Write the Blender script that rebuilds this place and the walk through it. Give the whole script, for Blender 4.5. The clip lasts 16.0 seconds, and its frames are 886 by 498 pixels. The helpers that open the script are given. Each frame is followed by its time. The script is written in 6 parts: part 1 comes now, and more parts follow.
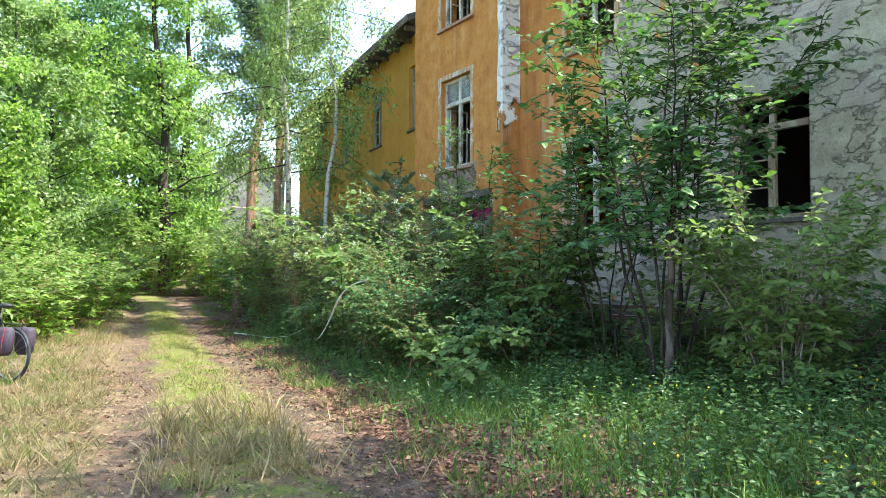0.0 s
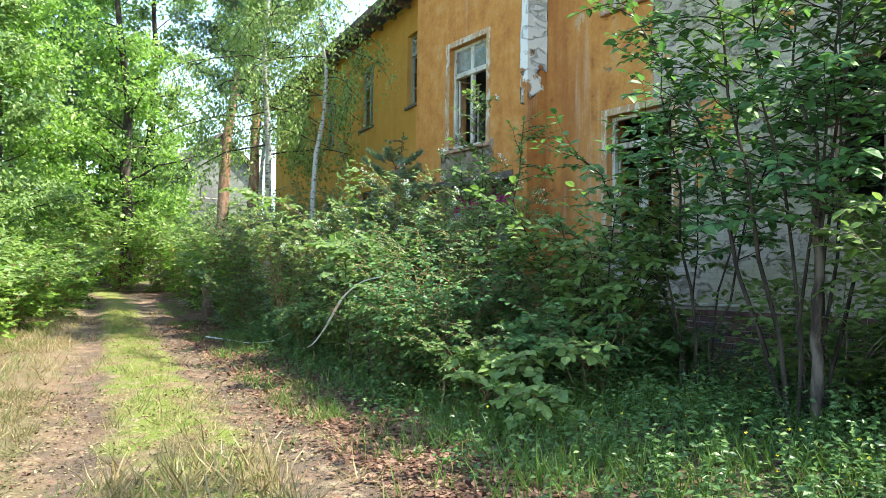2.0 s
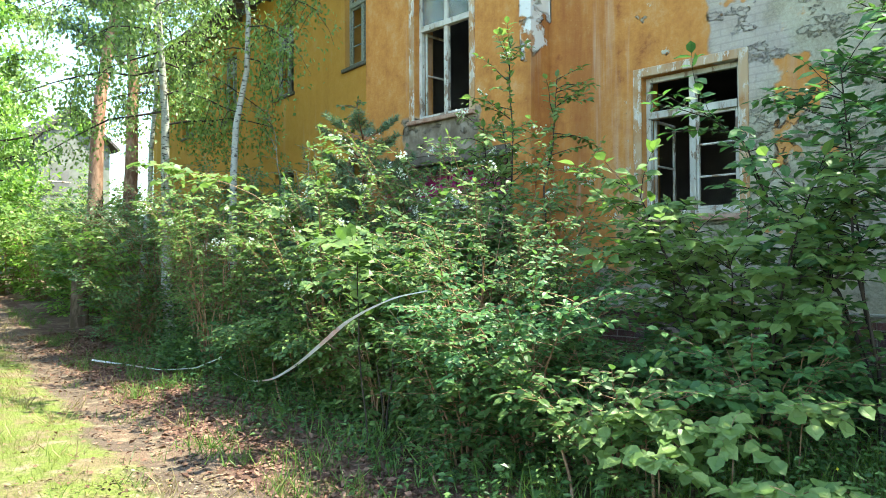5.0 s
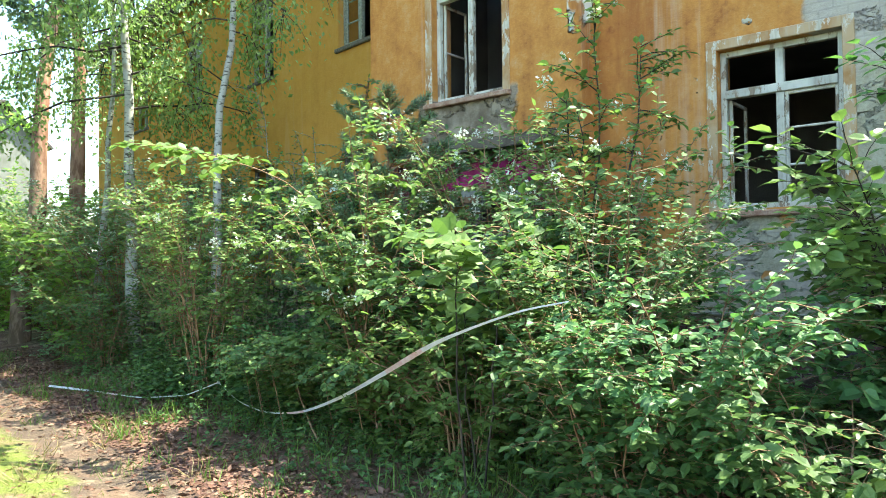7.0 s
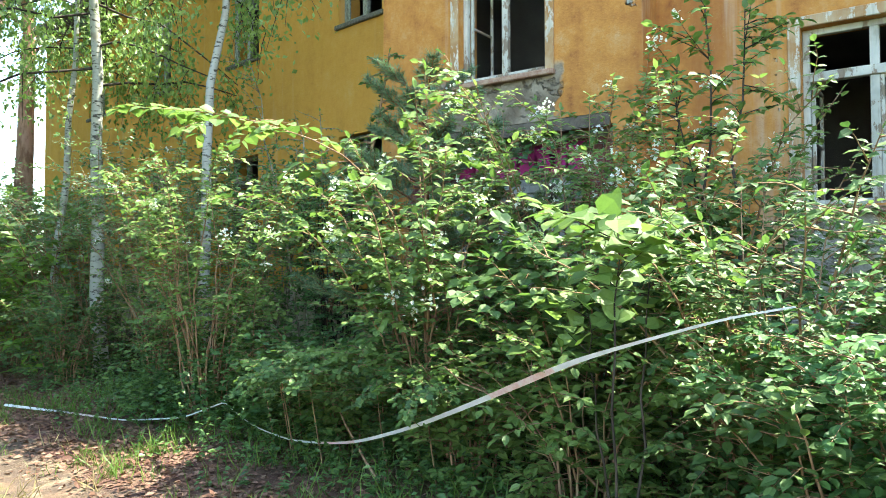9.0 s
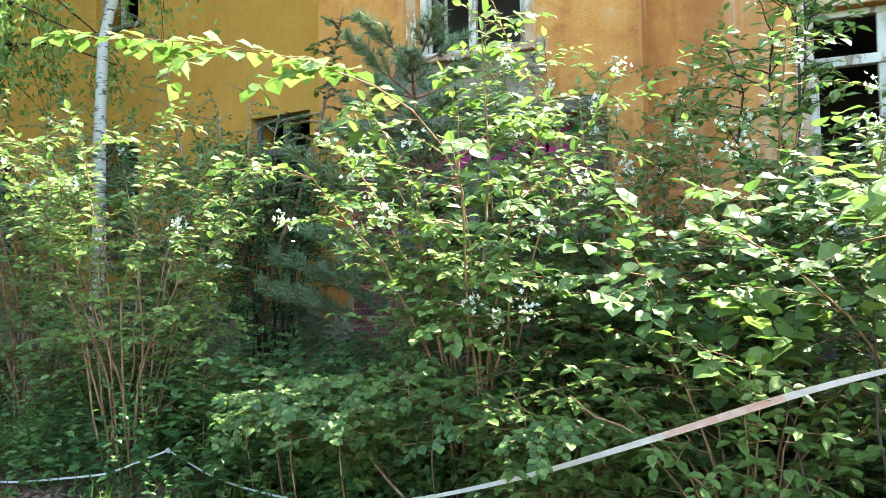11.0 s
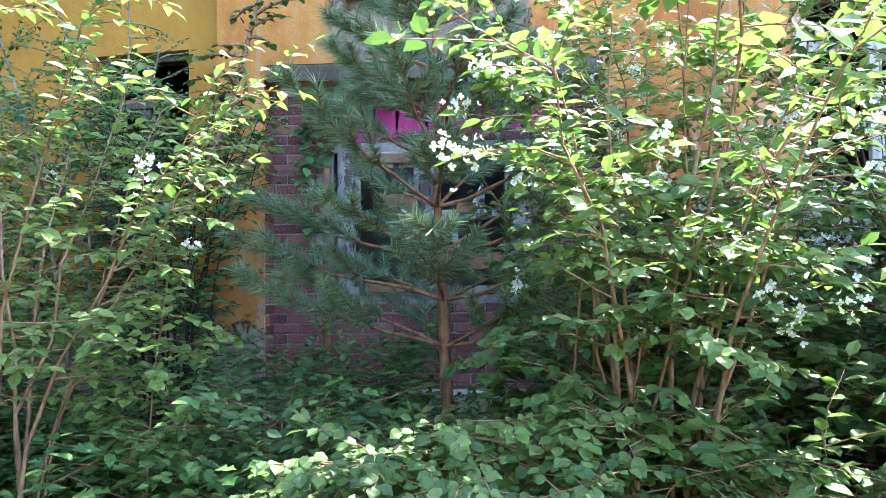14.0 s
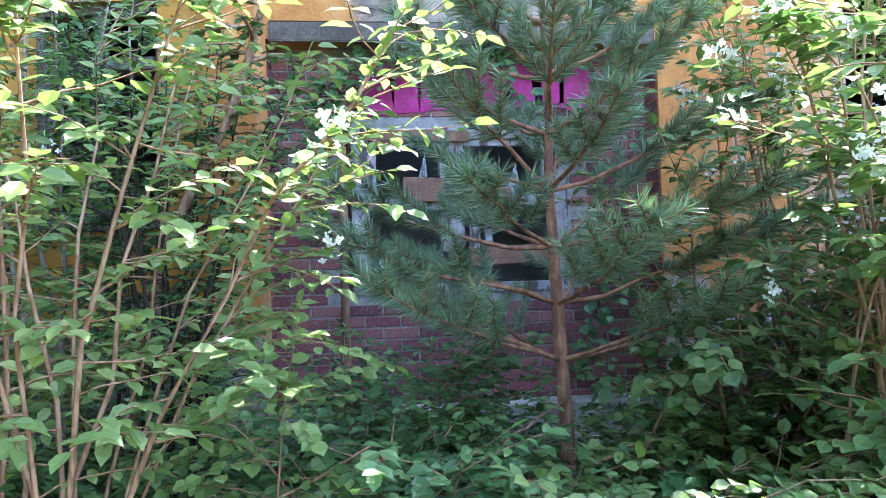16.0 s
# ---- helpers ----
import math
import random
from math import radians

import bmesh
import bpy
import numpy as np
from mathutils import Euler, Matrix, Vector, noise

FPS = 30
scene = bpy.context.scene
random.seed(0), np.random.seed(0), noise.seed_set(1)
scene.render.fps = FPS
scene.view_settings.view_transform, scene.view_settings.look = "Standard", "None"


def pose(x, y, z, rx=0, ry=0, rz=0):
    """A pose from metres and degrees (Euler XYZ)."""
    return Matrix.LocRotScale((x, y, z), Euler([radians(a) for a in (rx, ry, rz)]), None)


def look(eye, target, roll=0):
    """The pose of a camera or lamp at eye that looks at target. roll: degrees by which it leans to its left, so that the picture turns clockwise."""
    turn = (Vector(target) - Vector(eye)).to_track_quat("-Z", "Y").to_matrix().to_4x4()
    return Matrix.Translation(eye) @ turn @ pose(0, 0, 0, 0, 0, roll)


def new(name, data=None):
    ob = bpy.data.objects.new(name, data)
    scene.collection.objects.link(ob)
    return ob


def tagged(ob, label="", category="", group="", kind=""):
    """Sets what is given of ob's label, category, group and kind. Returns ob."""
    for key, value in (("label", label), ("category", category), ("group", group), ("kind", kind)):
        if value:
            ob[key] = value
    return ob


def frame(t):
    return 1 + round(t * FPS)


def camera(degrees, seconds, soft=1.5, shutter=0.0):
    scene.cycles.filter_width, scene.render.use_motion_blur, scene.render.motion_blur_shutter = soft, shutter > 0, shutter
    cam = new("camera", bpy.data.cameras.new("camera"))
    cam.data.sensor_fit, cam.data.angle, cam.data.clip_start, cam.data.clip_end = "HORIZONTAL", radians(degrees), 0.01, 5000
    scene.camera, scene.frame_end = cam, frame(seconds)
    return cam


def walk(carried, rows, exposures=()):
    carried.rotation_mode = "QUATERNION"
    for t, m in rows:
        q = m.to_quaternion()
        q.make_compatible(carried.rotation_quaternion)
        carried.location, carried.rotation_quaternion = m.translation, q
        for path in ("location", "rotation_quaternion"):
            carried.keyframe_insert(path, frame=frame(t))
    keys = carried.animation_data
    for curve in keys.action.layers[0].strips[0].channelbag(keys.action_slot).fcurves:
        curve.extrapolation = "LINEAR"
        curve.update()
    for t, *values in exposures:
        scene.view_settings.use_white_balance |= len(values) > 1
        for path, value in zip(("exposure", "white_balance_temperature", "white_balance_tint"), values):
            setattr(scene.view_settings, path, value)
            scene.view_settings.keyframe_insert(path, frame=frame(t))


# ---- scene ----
cam = camera(62.3, 16.0, 0.8)
PATH = [
    (0, (-0.038, -0.426, 1.359), (1.016, 1.272, 1.437), 0.2),
    (0.5, (0.156, 0.065, 1.352), (1.204, 1.767, 1.42), 0.5),
    (1, (0.308, 0.616, 1.37), (1.35, 2.322, 1.438), 0.5),
    (1.5, (0.377, 1.163, 1.358), (1.483, 2.828, 1.435), 0.4),
    (2, (0.482, 1.793, 1.343), (1.607, 3.445, 1.414), 0.6),
    (2.5, (0.513, 2.341, 1.335), (1.674, 3.968, 1.417), 0.5),
    (3, (0.615, 2.948, 1.342), (1.841, 4.526, 1.419), 0.8),
    (3.2, (0.646, 3.167, 1.377), (1.88, 4.739, 1.456), 0.8),
    (5.3, (0.789, 5.293, 1.543), (2.257, 6.651, 1.575), -0.5),
    (5.5, (0.827, 5.513, 1.55), (2.33, 6.833, 1.585), -0.6),
    (6, (0.814, 5.993, 1.525), (2.339, 7.286, 1.571), -0.5),
    (6.5, (0.928, 6.482, 1.531), (2.463, 7.763, 1.561), -0.7),
    (7, (0.956, 6.814, 1.523), (2.484, 8.104, 1.57), -0.7),
    (7.5, (1.024, 7.139, 1.515), (2.547, 8.435, 1.562), -0.8),
    (8, (1.156, 7.528, 1.521), (2.676, 8.827, 1.565), -0.7),
    (8.2, (1.143, 7.667, 1.513), (2.663, 8.966, 1.562), -0.4),
    (10.3, (1.451, 9.523, 1.418), (3.263, 10.364, 1.492), -0.9),
    (10.5, (1.491, 9.7, 1.44), (3.312, 10.525, 1.515), -0.9),
    (11, (1.536, 10.148, 1.431), (3.383, 10.911, 1.512), -0.9),
    (11.5, (1.705, 10.48, 1.418), (3.592, 11.137, 1.502), -0.9),
    (12, (1.865, 10.857, 1.401), (3.799, 11.359, 1.493), -0.6),
    (12.5, (2.019, 11.195, 1.386), (3.998, 11.464, 1.492), -0.7),
    (13, (2.23, 11.503, 1.37), (4.221, 11.661, 1.475), -0.6),
    (13.5, (2.369, 11.887, 1.371), (4.36, 12.05, 1.472), -0.6),
    (14, (2.623, 12.271, 1.361), (4.618, 12.384, 1.455), -0.7),
    (14.5, (2.87, 12.635, 1.404), (4.868, 12.661, 1.494), -0.9),
    (15, (3.018, 12.997, 1.431), (5.014, 12.889, 1.51), -1.1),
    (15.5, (3.26, 13.238, 1.431), (5.25, 13.044, 1.482), -1.4),
    (16, (3.42, 13.435, 1.446), (5.407, 13.209, 1.5), -1.6),
]
walk(cam, [(t, look(eye, at, roll)) for t, eye, at, roll in PATH],
     [(0, 2.3, 6600, 4), (3, 2.36, 6650, -2), (5.5, 2.68, 6650, -4), (8, 2.78, 6750, -1), (10.5, 3.15, 6750, 2), (13, 3.33, 6150, 12), (16, 3.85, 5700, 24)])

# ---- world and sun ----
SUN_FROM = Vector((0.65, -0.62, 1.55)).normalized()
world = bpy.data.worlds.new("world")
scene.world = world
world.use_nodes = True
_n = world.node_tree.nodes
_sky = _n.new("ShaderNodeTexSky")
_sky.sky_type, _sky.sun_disc = "NISHITA", False
_sky.sun_elevation = math.asin(SUN_FROM.z)
_sky.sun_rotation = math.atan2(SUN_FROM.x, SUN_FROM.y)
_n["Background"].inputs["Strength"].default_value = 0.15
world.node_tree.links.new(_sky.outputs[0], _n["Background"].inputs["Color"])
_sun = bpy.data.lights.new("sun", "SUN")
_sun.energy, _sun.angle, _sun.color = 3.4, radians(0.6), (1.0, 0.95, 0.86)
sun = new("sun", _sun)
sun.matrix_world = look(SUN_FROM * 60, (0, 0, 0))


# ---- node helpers ----
class Nodes:
    """Short hand for building a material's nodes."""

    def __init__(self, name):
        self.mat = bpy.data.materials.new(name)
        self.mat.use_nodes = True
        self.tree = self.mat.node_tree
        self.bsdf = self.tree.nodes["Principled BSDF"]
        self.out = self.tree.nodes["Material Output"]
        self._pos = None

    def node(self, kind):
        return self.tree.nodes.new(kind)

    def link(self, a, b):
        self.tree.links.new(a, b)

    def put(self, value, socket):
        if hasattr(value, "is_linked"):
            self.link(value, socket)
        elif isinstance(value, (tuple, list)):
            socket.default_value = (*value, 1.0) if len(value) == 3 and socket.type == "RGBA" else value
        else:
            socket.default_value = value

    def pos(self):
        if self._pos is None:
            self._pos = self.node("ShaderNodeNewGeometry").outputs["Position"]
        return self._pos

    def scaled(self, sx, sy, sz):
        m = self.node("ShaderNodeMapping")
        self.link(self.pos(), m.inputs["Vector"])
        m.inputs["Scale"].default_value = (sx, sy, sz)
        return m.outputs[0]

    def xyz(self):
        s = self.node("ShaderNodeSeparateXYZ")
        self.link(self.pos(), s.inputs[0])
        return s.outputs

    def noise(self, scale, detail=4.0, rough=0.55, vector=None):
        n = self.node("ShaderNodeTexNoise")
        self.link(vector or self.pos(), n.inputs["Vector"])
        n.inputs["Scale"].default_value, n.inputs["Detail"].default_value, n.inputs["Roughness"].default_value = scale, detail, rough
        return n.outputs["Fac"]

    def math(self, op, a, b=0.0, clamp=False):
        n = self.node("ShaderNodeMath")
        n.operation, n.use_clamp = op, clamp
        self.put(a, n.inputs[0])
        self.put(b, n.inputs[1])
        return n.outputs[0]

    def step(self, value, lo, hi):
        n = self.node("ShaderNodeMapRange")
        n.interpolation_type = "SMOOTHSTEP"
        self.put(value, n.inputs["Value"])
        n.inputs["From Min"].default_value, n.inputs["From Max"].default_value = lo, hi
        return n.outputs["Result"]

    def mix(self, fac, a, b, blend="MIX"):
        n = self.node("ShaderNodeMix")
        n.data_type, n.blend_type = "RGBA", blend
        self.put(fac, n.inputs[0])
        self.put(a, n.inputs[6])
        self.put(b, n.inputs[7])
        return n.outputs[2]

    def ramp(self, value, stops):
        n = self.node("ShaderNodeValToRGB")
        self.put(value, n.inputs[0])
        e = n.color_ramp.elements
        while len(e) < len(stops):
            e.new(0.5)
        for el, (p, c) in zip(e, stops):
            el.position, el.color = p, (*c, 1.0)
        return n.outputs[0]

    def bump(self, height, strength=0.4, distance=0.02, chain=None):
        n = self.node("ShaderNodeBump")
        n.inputs["Strength"].default_value, n.inputs["Distance"].default_value = strength, distance
        self.link(height, n.inputs["Height"])
        if chain:
            self.link(chain, n.inputs["Normal"])
        return n.outputs[0]

    def finish(self, color, rough=0.8, normal=None, metal=0.0, spec=0.4):
        self.put(color, self.bsdf.inputs["Base Color"])
        self.put(rough, self.bsdf.inputs["Roughness"])
        self.bsdf.inputs["Metallic"].default_value = metal
        self.bsdf.inputs["Specular IOR Level"].default_value = spec
        if normal:
            self.link(normal, self.bsdf.inputs["Normal"])
        return self.mat


def surface(name, a, b, scale=6.0, rough=0.8, bump=0.3, fine=60.0, metal=0.0, spec=0.4):
    """A plain worn surface: two tones mixed at two scales, with fine relief."""
    m = Nodes(name)
    n1, n2 = m.noise(scale), m.noise(fine, 3.0)
    f = m.step(m.math("ADD", m.math("MULTIPLY", n1, 0.7), m.math("MULTIPLY", n2, 0.3)), 0.35, 0.65)
    return m.finish(m.mix(f, a, b), rough, m.bump(n2, bump, 0.01), metal, spec)


def leaf_material(name, dark, mid, light, shine=0.35, translucency=0.35, sheen=0.4):
    """Foliage: every leaf its own tone, light shines through it."""
    m = Nodes(name)
    rnd = m.math("FRACT", m.math("ADD", m.node("ShaderNodeNewGeometry").outputs["Random Per Island"], m.node("ShaderNodeObjectInfo").outputs["Random"]))
    tone = m.math("ADD", m.math("MULTIPLY", rnd, 0.65), m.math("MULTIPLY", m.noise(1.1, 2.0), 0.35))
    col = m.ramp(tone, [(0.15, dark), (0.5, mid), (0.85, light)])
    col = m.mix(m.math("MULTIPLY", m.noise(90.0, 2.0), 0.35), col, (0.03, 0.06, 0.012), "MIX")
    m.finish(col, sheen, None, 0.0, shine)
    tr = m.node("ShaderNodeBsdfTranslucent")
    m.link(m.mix(1.0, col, (1.02, 1.15, 0.78), "MULTIPLY"), tr.inputs["Color"])
    mixer = m.node("ShaderNodeMixShader")
    mixer.inputs[0].default_value = translucency
    m.link(m.bsdf.outputs[0], mixer.inputs[1])
    m.link(tr.outputs[0], mixer.inputs[2])
    m.link(mixer.outputs[0], m.out.inputs["Surface"])
    return m.mat


# ---- materials ----
ROAD_SLOPE = 0.163


def road_left(y):
    """The x of the left wheel track at y."""
    return 0.72 + ROAD_SLOPE * (y - 4.5) - 0.012 * max(y - 28.0, 0.0) ** 2


def ground_material():
    m = Nodes("ground_soil")
    s = m.xyz()
    line = m.math("ADD", m.math("MULTIPLY", s[1], ROAD_SLOPE), 0.72 - 4.5 * ROAD_SLOPE)
    bend = m.math("MAXIMUM", m.math("SUBTRACT", s[1], 28.0), 0.0)
    line = m.math("SUBTRACT", line, m.math("MULTIPLY", m.math("MULTIPLY", bend, bend), 0.012))
    u = m.math("SUBTRACT", s[0], line)
    u = m.math("ADD", u, m.math("MULTIPLY", m.math("SUBTRACT", m.noise(1.1, 5.0), 0.5), 1.0))
    u = m.math("ADD", u, m.math("MULTIPLY", m.math("SUBTRACT", m.noise(7.0, 4.0), 0.5), 0.25))
    fac = m.math("DIVIDE", m.math("ADD", u, 3.0), 9.0)
    straw, dirt, moss, litter, soil = (0.13, 0.105, 0.055), (0.10, 0.070, 0.054), (0.14, 0.17, 0.035), (0.105, 0.050, 0.042), (0.05, 0.045, 0.028)
    base = m.ramp(fac, [(0.0, (0.09, 0.10, 0.035)), (0.2, straw), (0.30, straw), (0.325, dirt), (0.355, dirt), (0.38, moss),
                        (0.46, moss), (0.485, dirt), (0.535, dirt), (0.55, litter), (0.64, litter), (0.71, (0.10, 0.085, 0.045)), (0.8, soil)])
    dry = m.math("MULTIPLY", m.step(m.noise(1.7, 5.0, 0.6), 0.47, 0.60), 0.75)
    base = m.mix(dry, base, (0.175, 0.11, 0.075))
    fine = m.noise(38.0, 5.0, 0.7)
    spots = m.noise(4.5, 5.0, 0.65)
    col = m.mix(m.step(spots, 0.5, 0.72), base, (0.26, 0.195, 0.13))
    col = m.mix(m.step(fine, 0.46, 0.66), col, m.mix(0.55, col, (0.05, 0.038, 0.022)))
    col = m.mix(m.step(m.noise(95.0, 3.0, 0.6), 0.58, 0.74), col, m.mix(0.5, col, (0.5, 0.41, 0.27)))
    nrm = m.bump(fine, 0.8, 0.03, m.bump(spots, 0.6, 0.06))
    return m.finish(col, 0.95, nrm, 0.0, 0.15)


def plaster_material():
    """Ochre paint over grey lime plaster, which shows where the paint has come away."""
    m = Nodes("ochre_plaster")
    s = m.xyz()
    big, mid, fine = m.noise(0.75, 4.0), m.noise(3.2, 5.0, 0.6), m.noise(42.0, 4.0, 0.65)
    wob = m.math("ADD", m.math("MULTIPLY", m.math("SUBTRACT", big, 0.5), 3.4), m.math("MULTIPLY", m.math("SUBTRACT", mid, 0.5), 1.5))
    near = m.step(m.math("ADD", s[1], wob), 8.12, 7.98)
    low = m.math("MULTIPLY", m.step(m.math("ADD", s[2], m.math("MULTIPLY", wob, 0.4)), 2.02, 1.92), m.step(s[1], 9.9, 9.6))
    foot = m.step(m.math("ADD", s[2], m.math("MULTIPLY", wob, 0.45)), 1.25, 1.15)
    patch_y = m.math("MULTIPLY", m.step(m.math("ADD", s[1], m.math("MULTIPLY", wob, 0.3)), 11.72, 11.8), m.step(m.math("ADD", s[1], m.math("MULTIPLY", wob, 0.3)), 13.62, 13.54))
    patch_z = m.math("MULTIPLY", m.step(m.math("ADD", s[2], m.math("MULTIPLY", wob, 0.12)), 2.9, 2.96), m.step(s[2], 3.8, 3.72))
    strip = m.math("MULTIPLY", m.step(m.math("ADD", s[1], m.math("MULTIPLY", wob, 0.05)), 11.17, 11.14), m.step(m.math("ADD", s[2], wob), 4.45, 4.6))
    strip = m.math("MULTIPLY", strip, m.step(s[1], 10.93, 10.96))
    crack = m.math("MULTIPLY", m.step(mid, 0.66, 0.68), m.step(s[1], 10.9, 9.0))
    bare = near
    # a broad ragged strip of bare plaster runs up beside the window
    jamb = m.math("ADD", s[1], m.math("MULTIPLY", wob, 0.16))
    beside = m.math("MULTIPLY", m.step(jamb, 8.0, 8.05), m.step(jamb, 8.72, 8.66))
    for other in (low, foot, m.math("MULTIPLY", patch_y, patch_z), strip, crack, beside):
        bare = m.math("MAXIMUM", bare, other)
    island = m.math("MULTIPLY", m.step(m.noise(1.7, 3.0), 0.655, 0.675), m.step(s[1], 6.3, 6.6))
    bare = m.math("MULTIPLY", bare, m.math("SUBTRACT", 1.0, m.math("MULTIPLY", island, 0.9)))
    streak = m.noise(1.0, 5.0, 0.6, m.scaled(4.5, 4.5, 0.28))
    ochre = m.ramp(m.math("ADD", m.math("MULTIPLY", streak, 0.24), m.math("MULTIPLY", m.math("ADD", m.math("MULTIPLY", mid, 0.6), m.math("MULTIPLY", m.noise(14.0, 5.0, 0.7), 0.4)), 0.76)),
                   [(0.34, (0.24, 0.09, 0.03)), (0.43, (0.40, 0.165, 0.045)), (0.52, (0.48, 0.215, 0.055)), (0.60, (0.50, 0.26, 0.095)), (0.69, (0.50, 0.35, 0.21))])
    rust = m.math("MULTIPLY", m.step(m.math("ADD", s[1], m.math("MULTIPLY", wob, 0.12)), 9.75, 10.35), m.step(s[1], 11.3, 10.9))
    rust = m.math("MULTIPLY", rust, m.step(m.noise(1.0, 5.0, 0.65, m.scaled(2.2, 2.2, 0.3)), 0.32, 0.7))
    ochre = m.mix(m.math("MULTIPLY", rust, 0.75), ochre, (0.25, 0.085, 0.028))
    pale = m.math("MULTIPLY", m.step(m.noise(1.0, 5.0, 0.6, m.scaled(2.4, 2.4, 0.16)), 0.58, 0.7), 0.5)
    ochre = m.mix(pale, ochre, (0.48, 0.36, 0.26))
    ochre = m.mix(m.step(m.noise(22.0, 4.0, 0.7), 0.62, 0.7), ochre, (0.40, 0.20, 0.07))
    grey = m.ramp(m.math("ADD", m.math("MULTIPLY", mid, 0.6), m.math("MULTIPLY", fine, 0.4)),
                  [(0.32, (0.21, 0.18, 0.12)), (0.48, (0.37, 0.33, 0.235)), (0.62, (0.47, 0.43, 0.315)), (0.72, (0.54, 0.50, 0.38))])
    damp = m.math("MULTIPLY", m.step(s[2], 2.4, 0.4), m.step(mid, 0.4, 0.6))
    grey = m.mix(m.math("MULTIPLY", damp, 0.45), grey, (0.26, 0.21, 0.16))
    # courses of the brickwork press through the bare plaster
    brick = m.node("ShaderNodeTexBrick")
    swap = m.node("ShaderNodeCombineXYZ")
    m.link(s[1], swap.inputs[0])
    m.link(s[2], swap.inputs[1])
    m.link(swap.outputs[0], brick.inputs["Vector"])
    for key, v in (("Scale", 1.0), ("Brick Width", 0.26), ("Row Height", 0.083), ("Mortar Size", 0.012), ("Mortar Smooth", 0.6)):
        brick.inputs[key].default_value = v
    through_brick = m.math("MULTIPLY", brick.outputs["Fac"], m.math("MULTIPLY", m.step(m.noise(0.9, 3.0), 0.44, 0.58), bare))
    shows = m.math("MULTIPLY", m.step(m.noise(0.9, 3.0), 0.5, 0.62), bare)
    grey = m.mix(m.math("MULTIPLY", shows, 0.5), grey, (0.47, 0.39, 0.35))
    flakes = m.noise(2.0, 7.0, 0.6, m.scaled(1, 1, 1.8))
    lip = m.step(flakes, 0.52, 0.57)
    edge = m.math("MULTIPLY", m.math("MULTIPLY", m.step(flakes, 0.49, 0.53), m.step(flakes, 0.60, 0.55)), m.step(m.noise(0.8, 2.0), 0.48, 0.6))
    grey = m.mix(m.math("MULTIPLY", edge, 0.12), grey, (0.18, 0.17, 0.15))
    grey = m.mix(m.math("MULTIPLY", m.math("MULTIPLY", through_brick, 1.0), 0.3), grey, (0.22, 0.20, 0.18))
    grey = m.mix(m.math("MULTIPLY", m.math("MULTIPLY", patch_y, patch_z), 0.95), grey, m.mix(m.step(mid, 0.35, 0.65), (0.15, 0.11, 0.075), (0.33, 0.265, 0.195)))
    grey = m.mix(strip, grey, (0.72, 0.70, 0.65))
    # the far wing was painted in a yellower ochre
    ochre = m.mix(m.math("MULTIPLY", m.step(s[1], 14.40, 14.44), 0.55), ochre, (0.52, 0.29, 0.05))
    col = m.mix(bare, ochre, grey)
    nrm = m.bump(fine, 0.55, 0.012)
    nrm = m.bump(m.math("MULTIPLY", lip, bare), 1.0, 0.06, nrm)
    nrm = m.bump(m.math("MULTIPLY", m.noise(16.0, 5.0, 0.65), m.math("ADD", m.math("MULTIPLY", bare, 0.8), 0.2)), 0.8, 0.03, nrm)
    nrm = m.bump(through_brick, -0.9, 0.012, nrm)
    nrm = m.bump(bare, -0.9, 0.025, nrm)
    return m.finish(col, 0.92, nrm, 0.0, 0.2)


def object_tone(name, stops, rough=0.6, spec=0.4, fine=50.0, bump=0.4):
    """Pieces of one kind, each in its own tone."""
    m = Nodes(name)
    rnd = m.node("ShaderNodeObjectInfo").outputs["Random"]
    isl = m.node("ShaderNodeNewGeometry").outputs["Random Per Island"]
    n = m.noise(fine, 4.0)
    f = m.math("FRACT", m.math("ADD", rnd, isl))
    col = m.ramp(f, stops)
    col = m.mix(m.math("MULTIPLY", m.step(n, 0.5, 0.75), 0.5), col, (0.33, 0.30, 0.27))
    return m.finish(col, rough, m.bump(n, bump, 0.006), 0.0, spec)


def peeling_wood(name, paint, dull, under, bare):
    """Old paint in flakes over bare boards, both drawn out along the grain."""
    m = Nodes(name)
    grain = m.noise(22.0, 5.0, 0.65, m.scaled(1.0, 1.0, 0.12))
    flake = m.noise(9.0, 6.0, 0.7, m.scaled(1.0, 1.0, 0.45))
    stain = m.noise(2.6, 4.0, 0.6)
    col = m.mix(m.step(stain, 0.38, 0.64), paint, dull)
    gone = m.step(m.math("ADD", m.math("MULTIPLY", flake, 0.75), m.math("MULTIPLY", stain, 0.25)), bare - 0.025, bare + 0.015)
    col = m.mix(m.math("MULTIPLY", m.step(grain, 0.5, 0.68), 0.35), col, under)
    col = m.mix(m.math("MULTIPLY", gone, 0.9), col, m.mix(m.step(grain, 0.35, 0.65), under, (under[0] * 1.5, under[1] * 1.5, under[2] * 1.5)))
    nrm = m.bump(grain, 0.35, 0.006)
    return m.finish(col, 0.8, m.bump(gone, -0.6, 0.004, nrm), 0.0, 0.25)


def bark_material(name, a, b, stretch=0.25, scale=14.0, bump=0.7):
    m = Nodes(name)
    n = m.noise(scale, 5.0, 0.6, m.scaled(1, 1, stretch))
    return m.finish(m.mix(m.step(n, 0.38, 0.62), a, b), 0.9, m.bump(n, bump, 0.02), 0.0, 0.2)


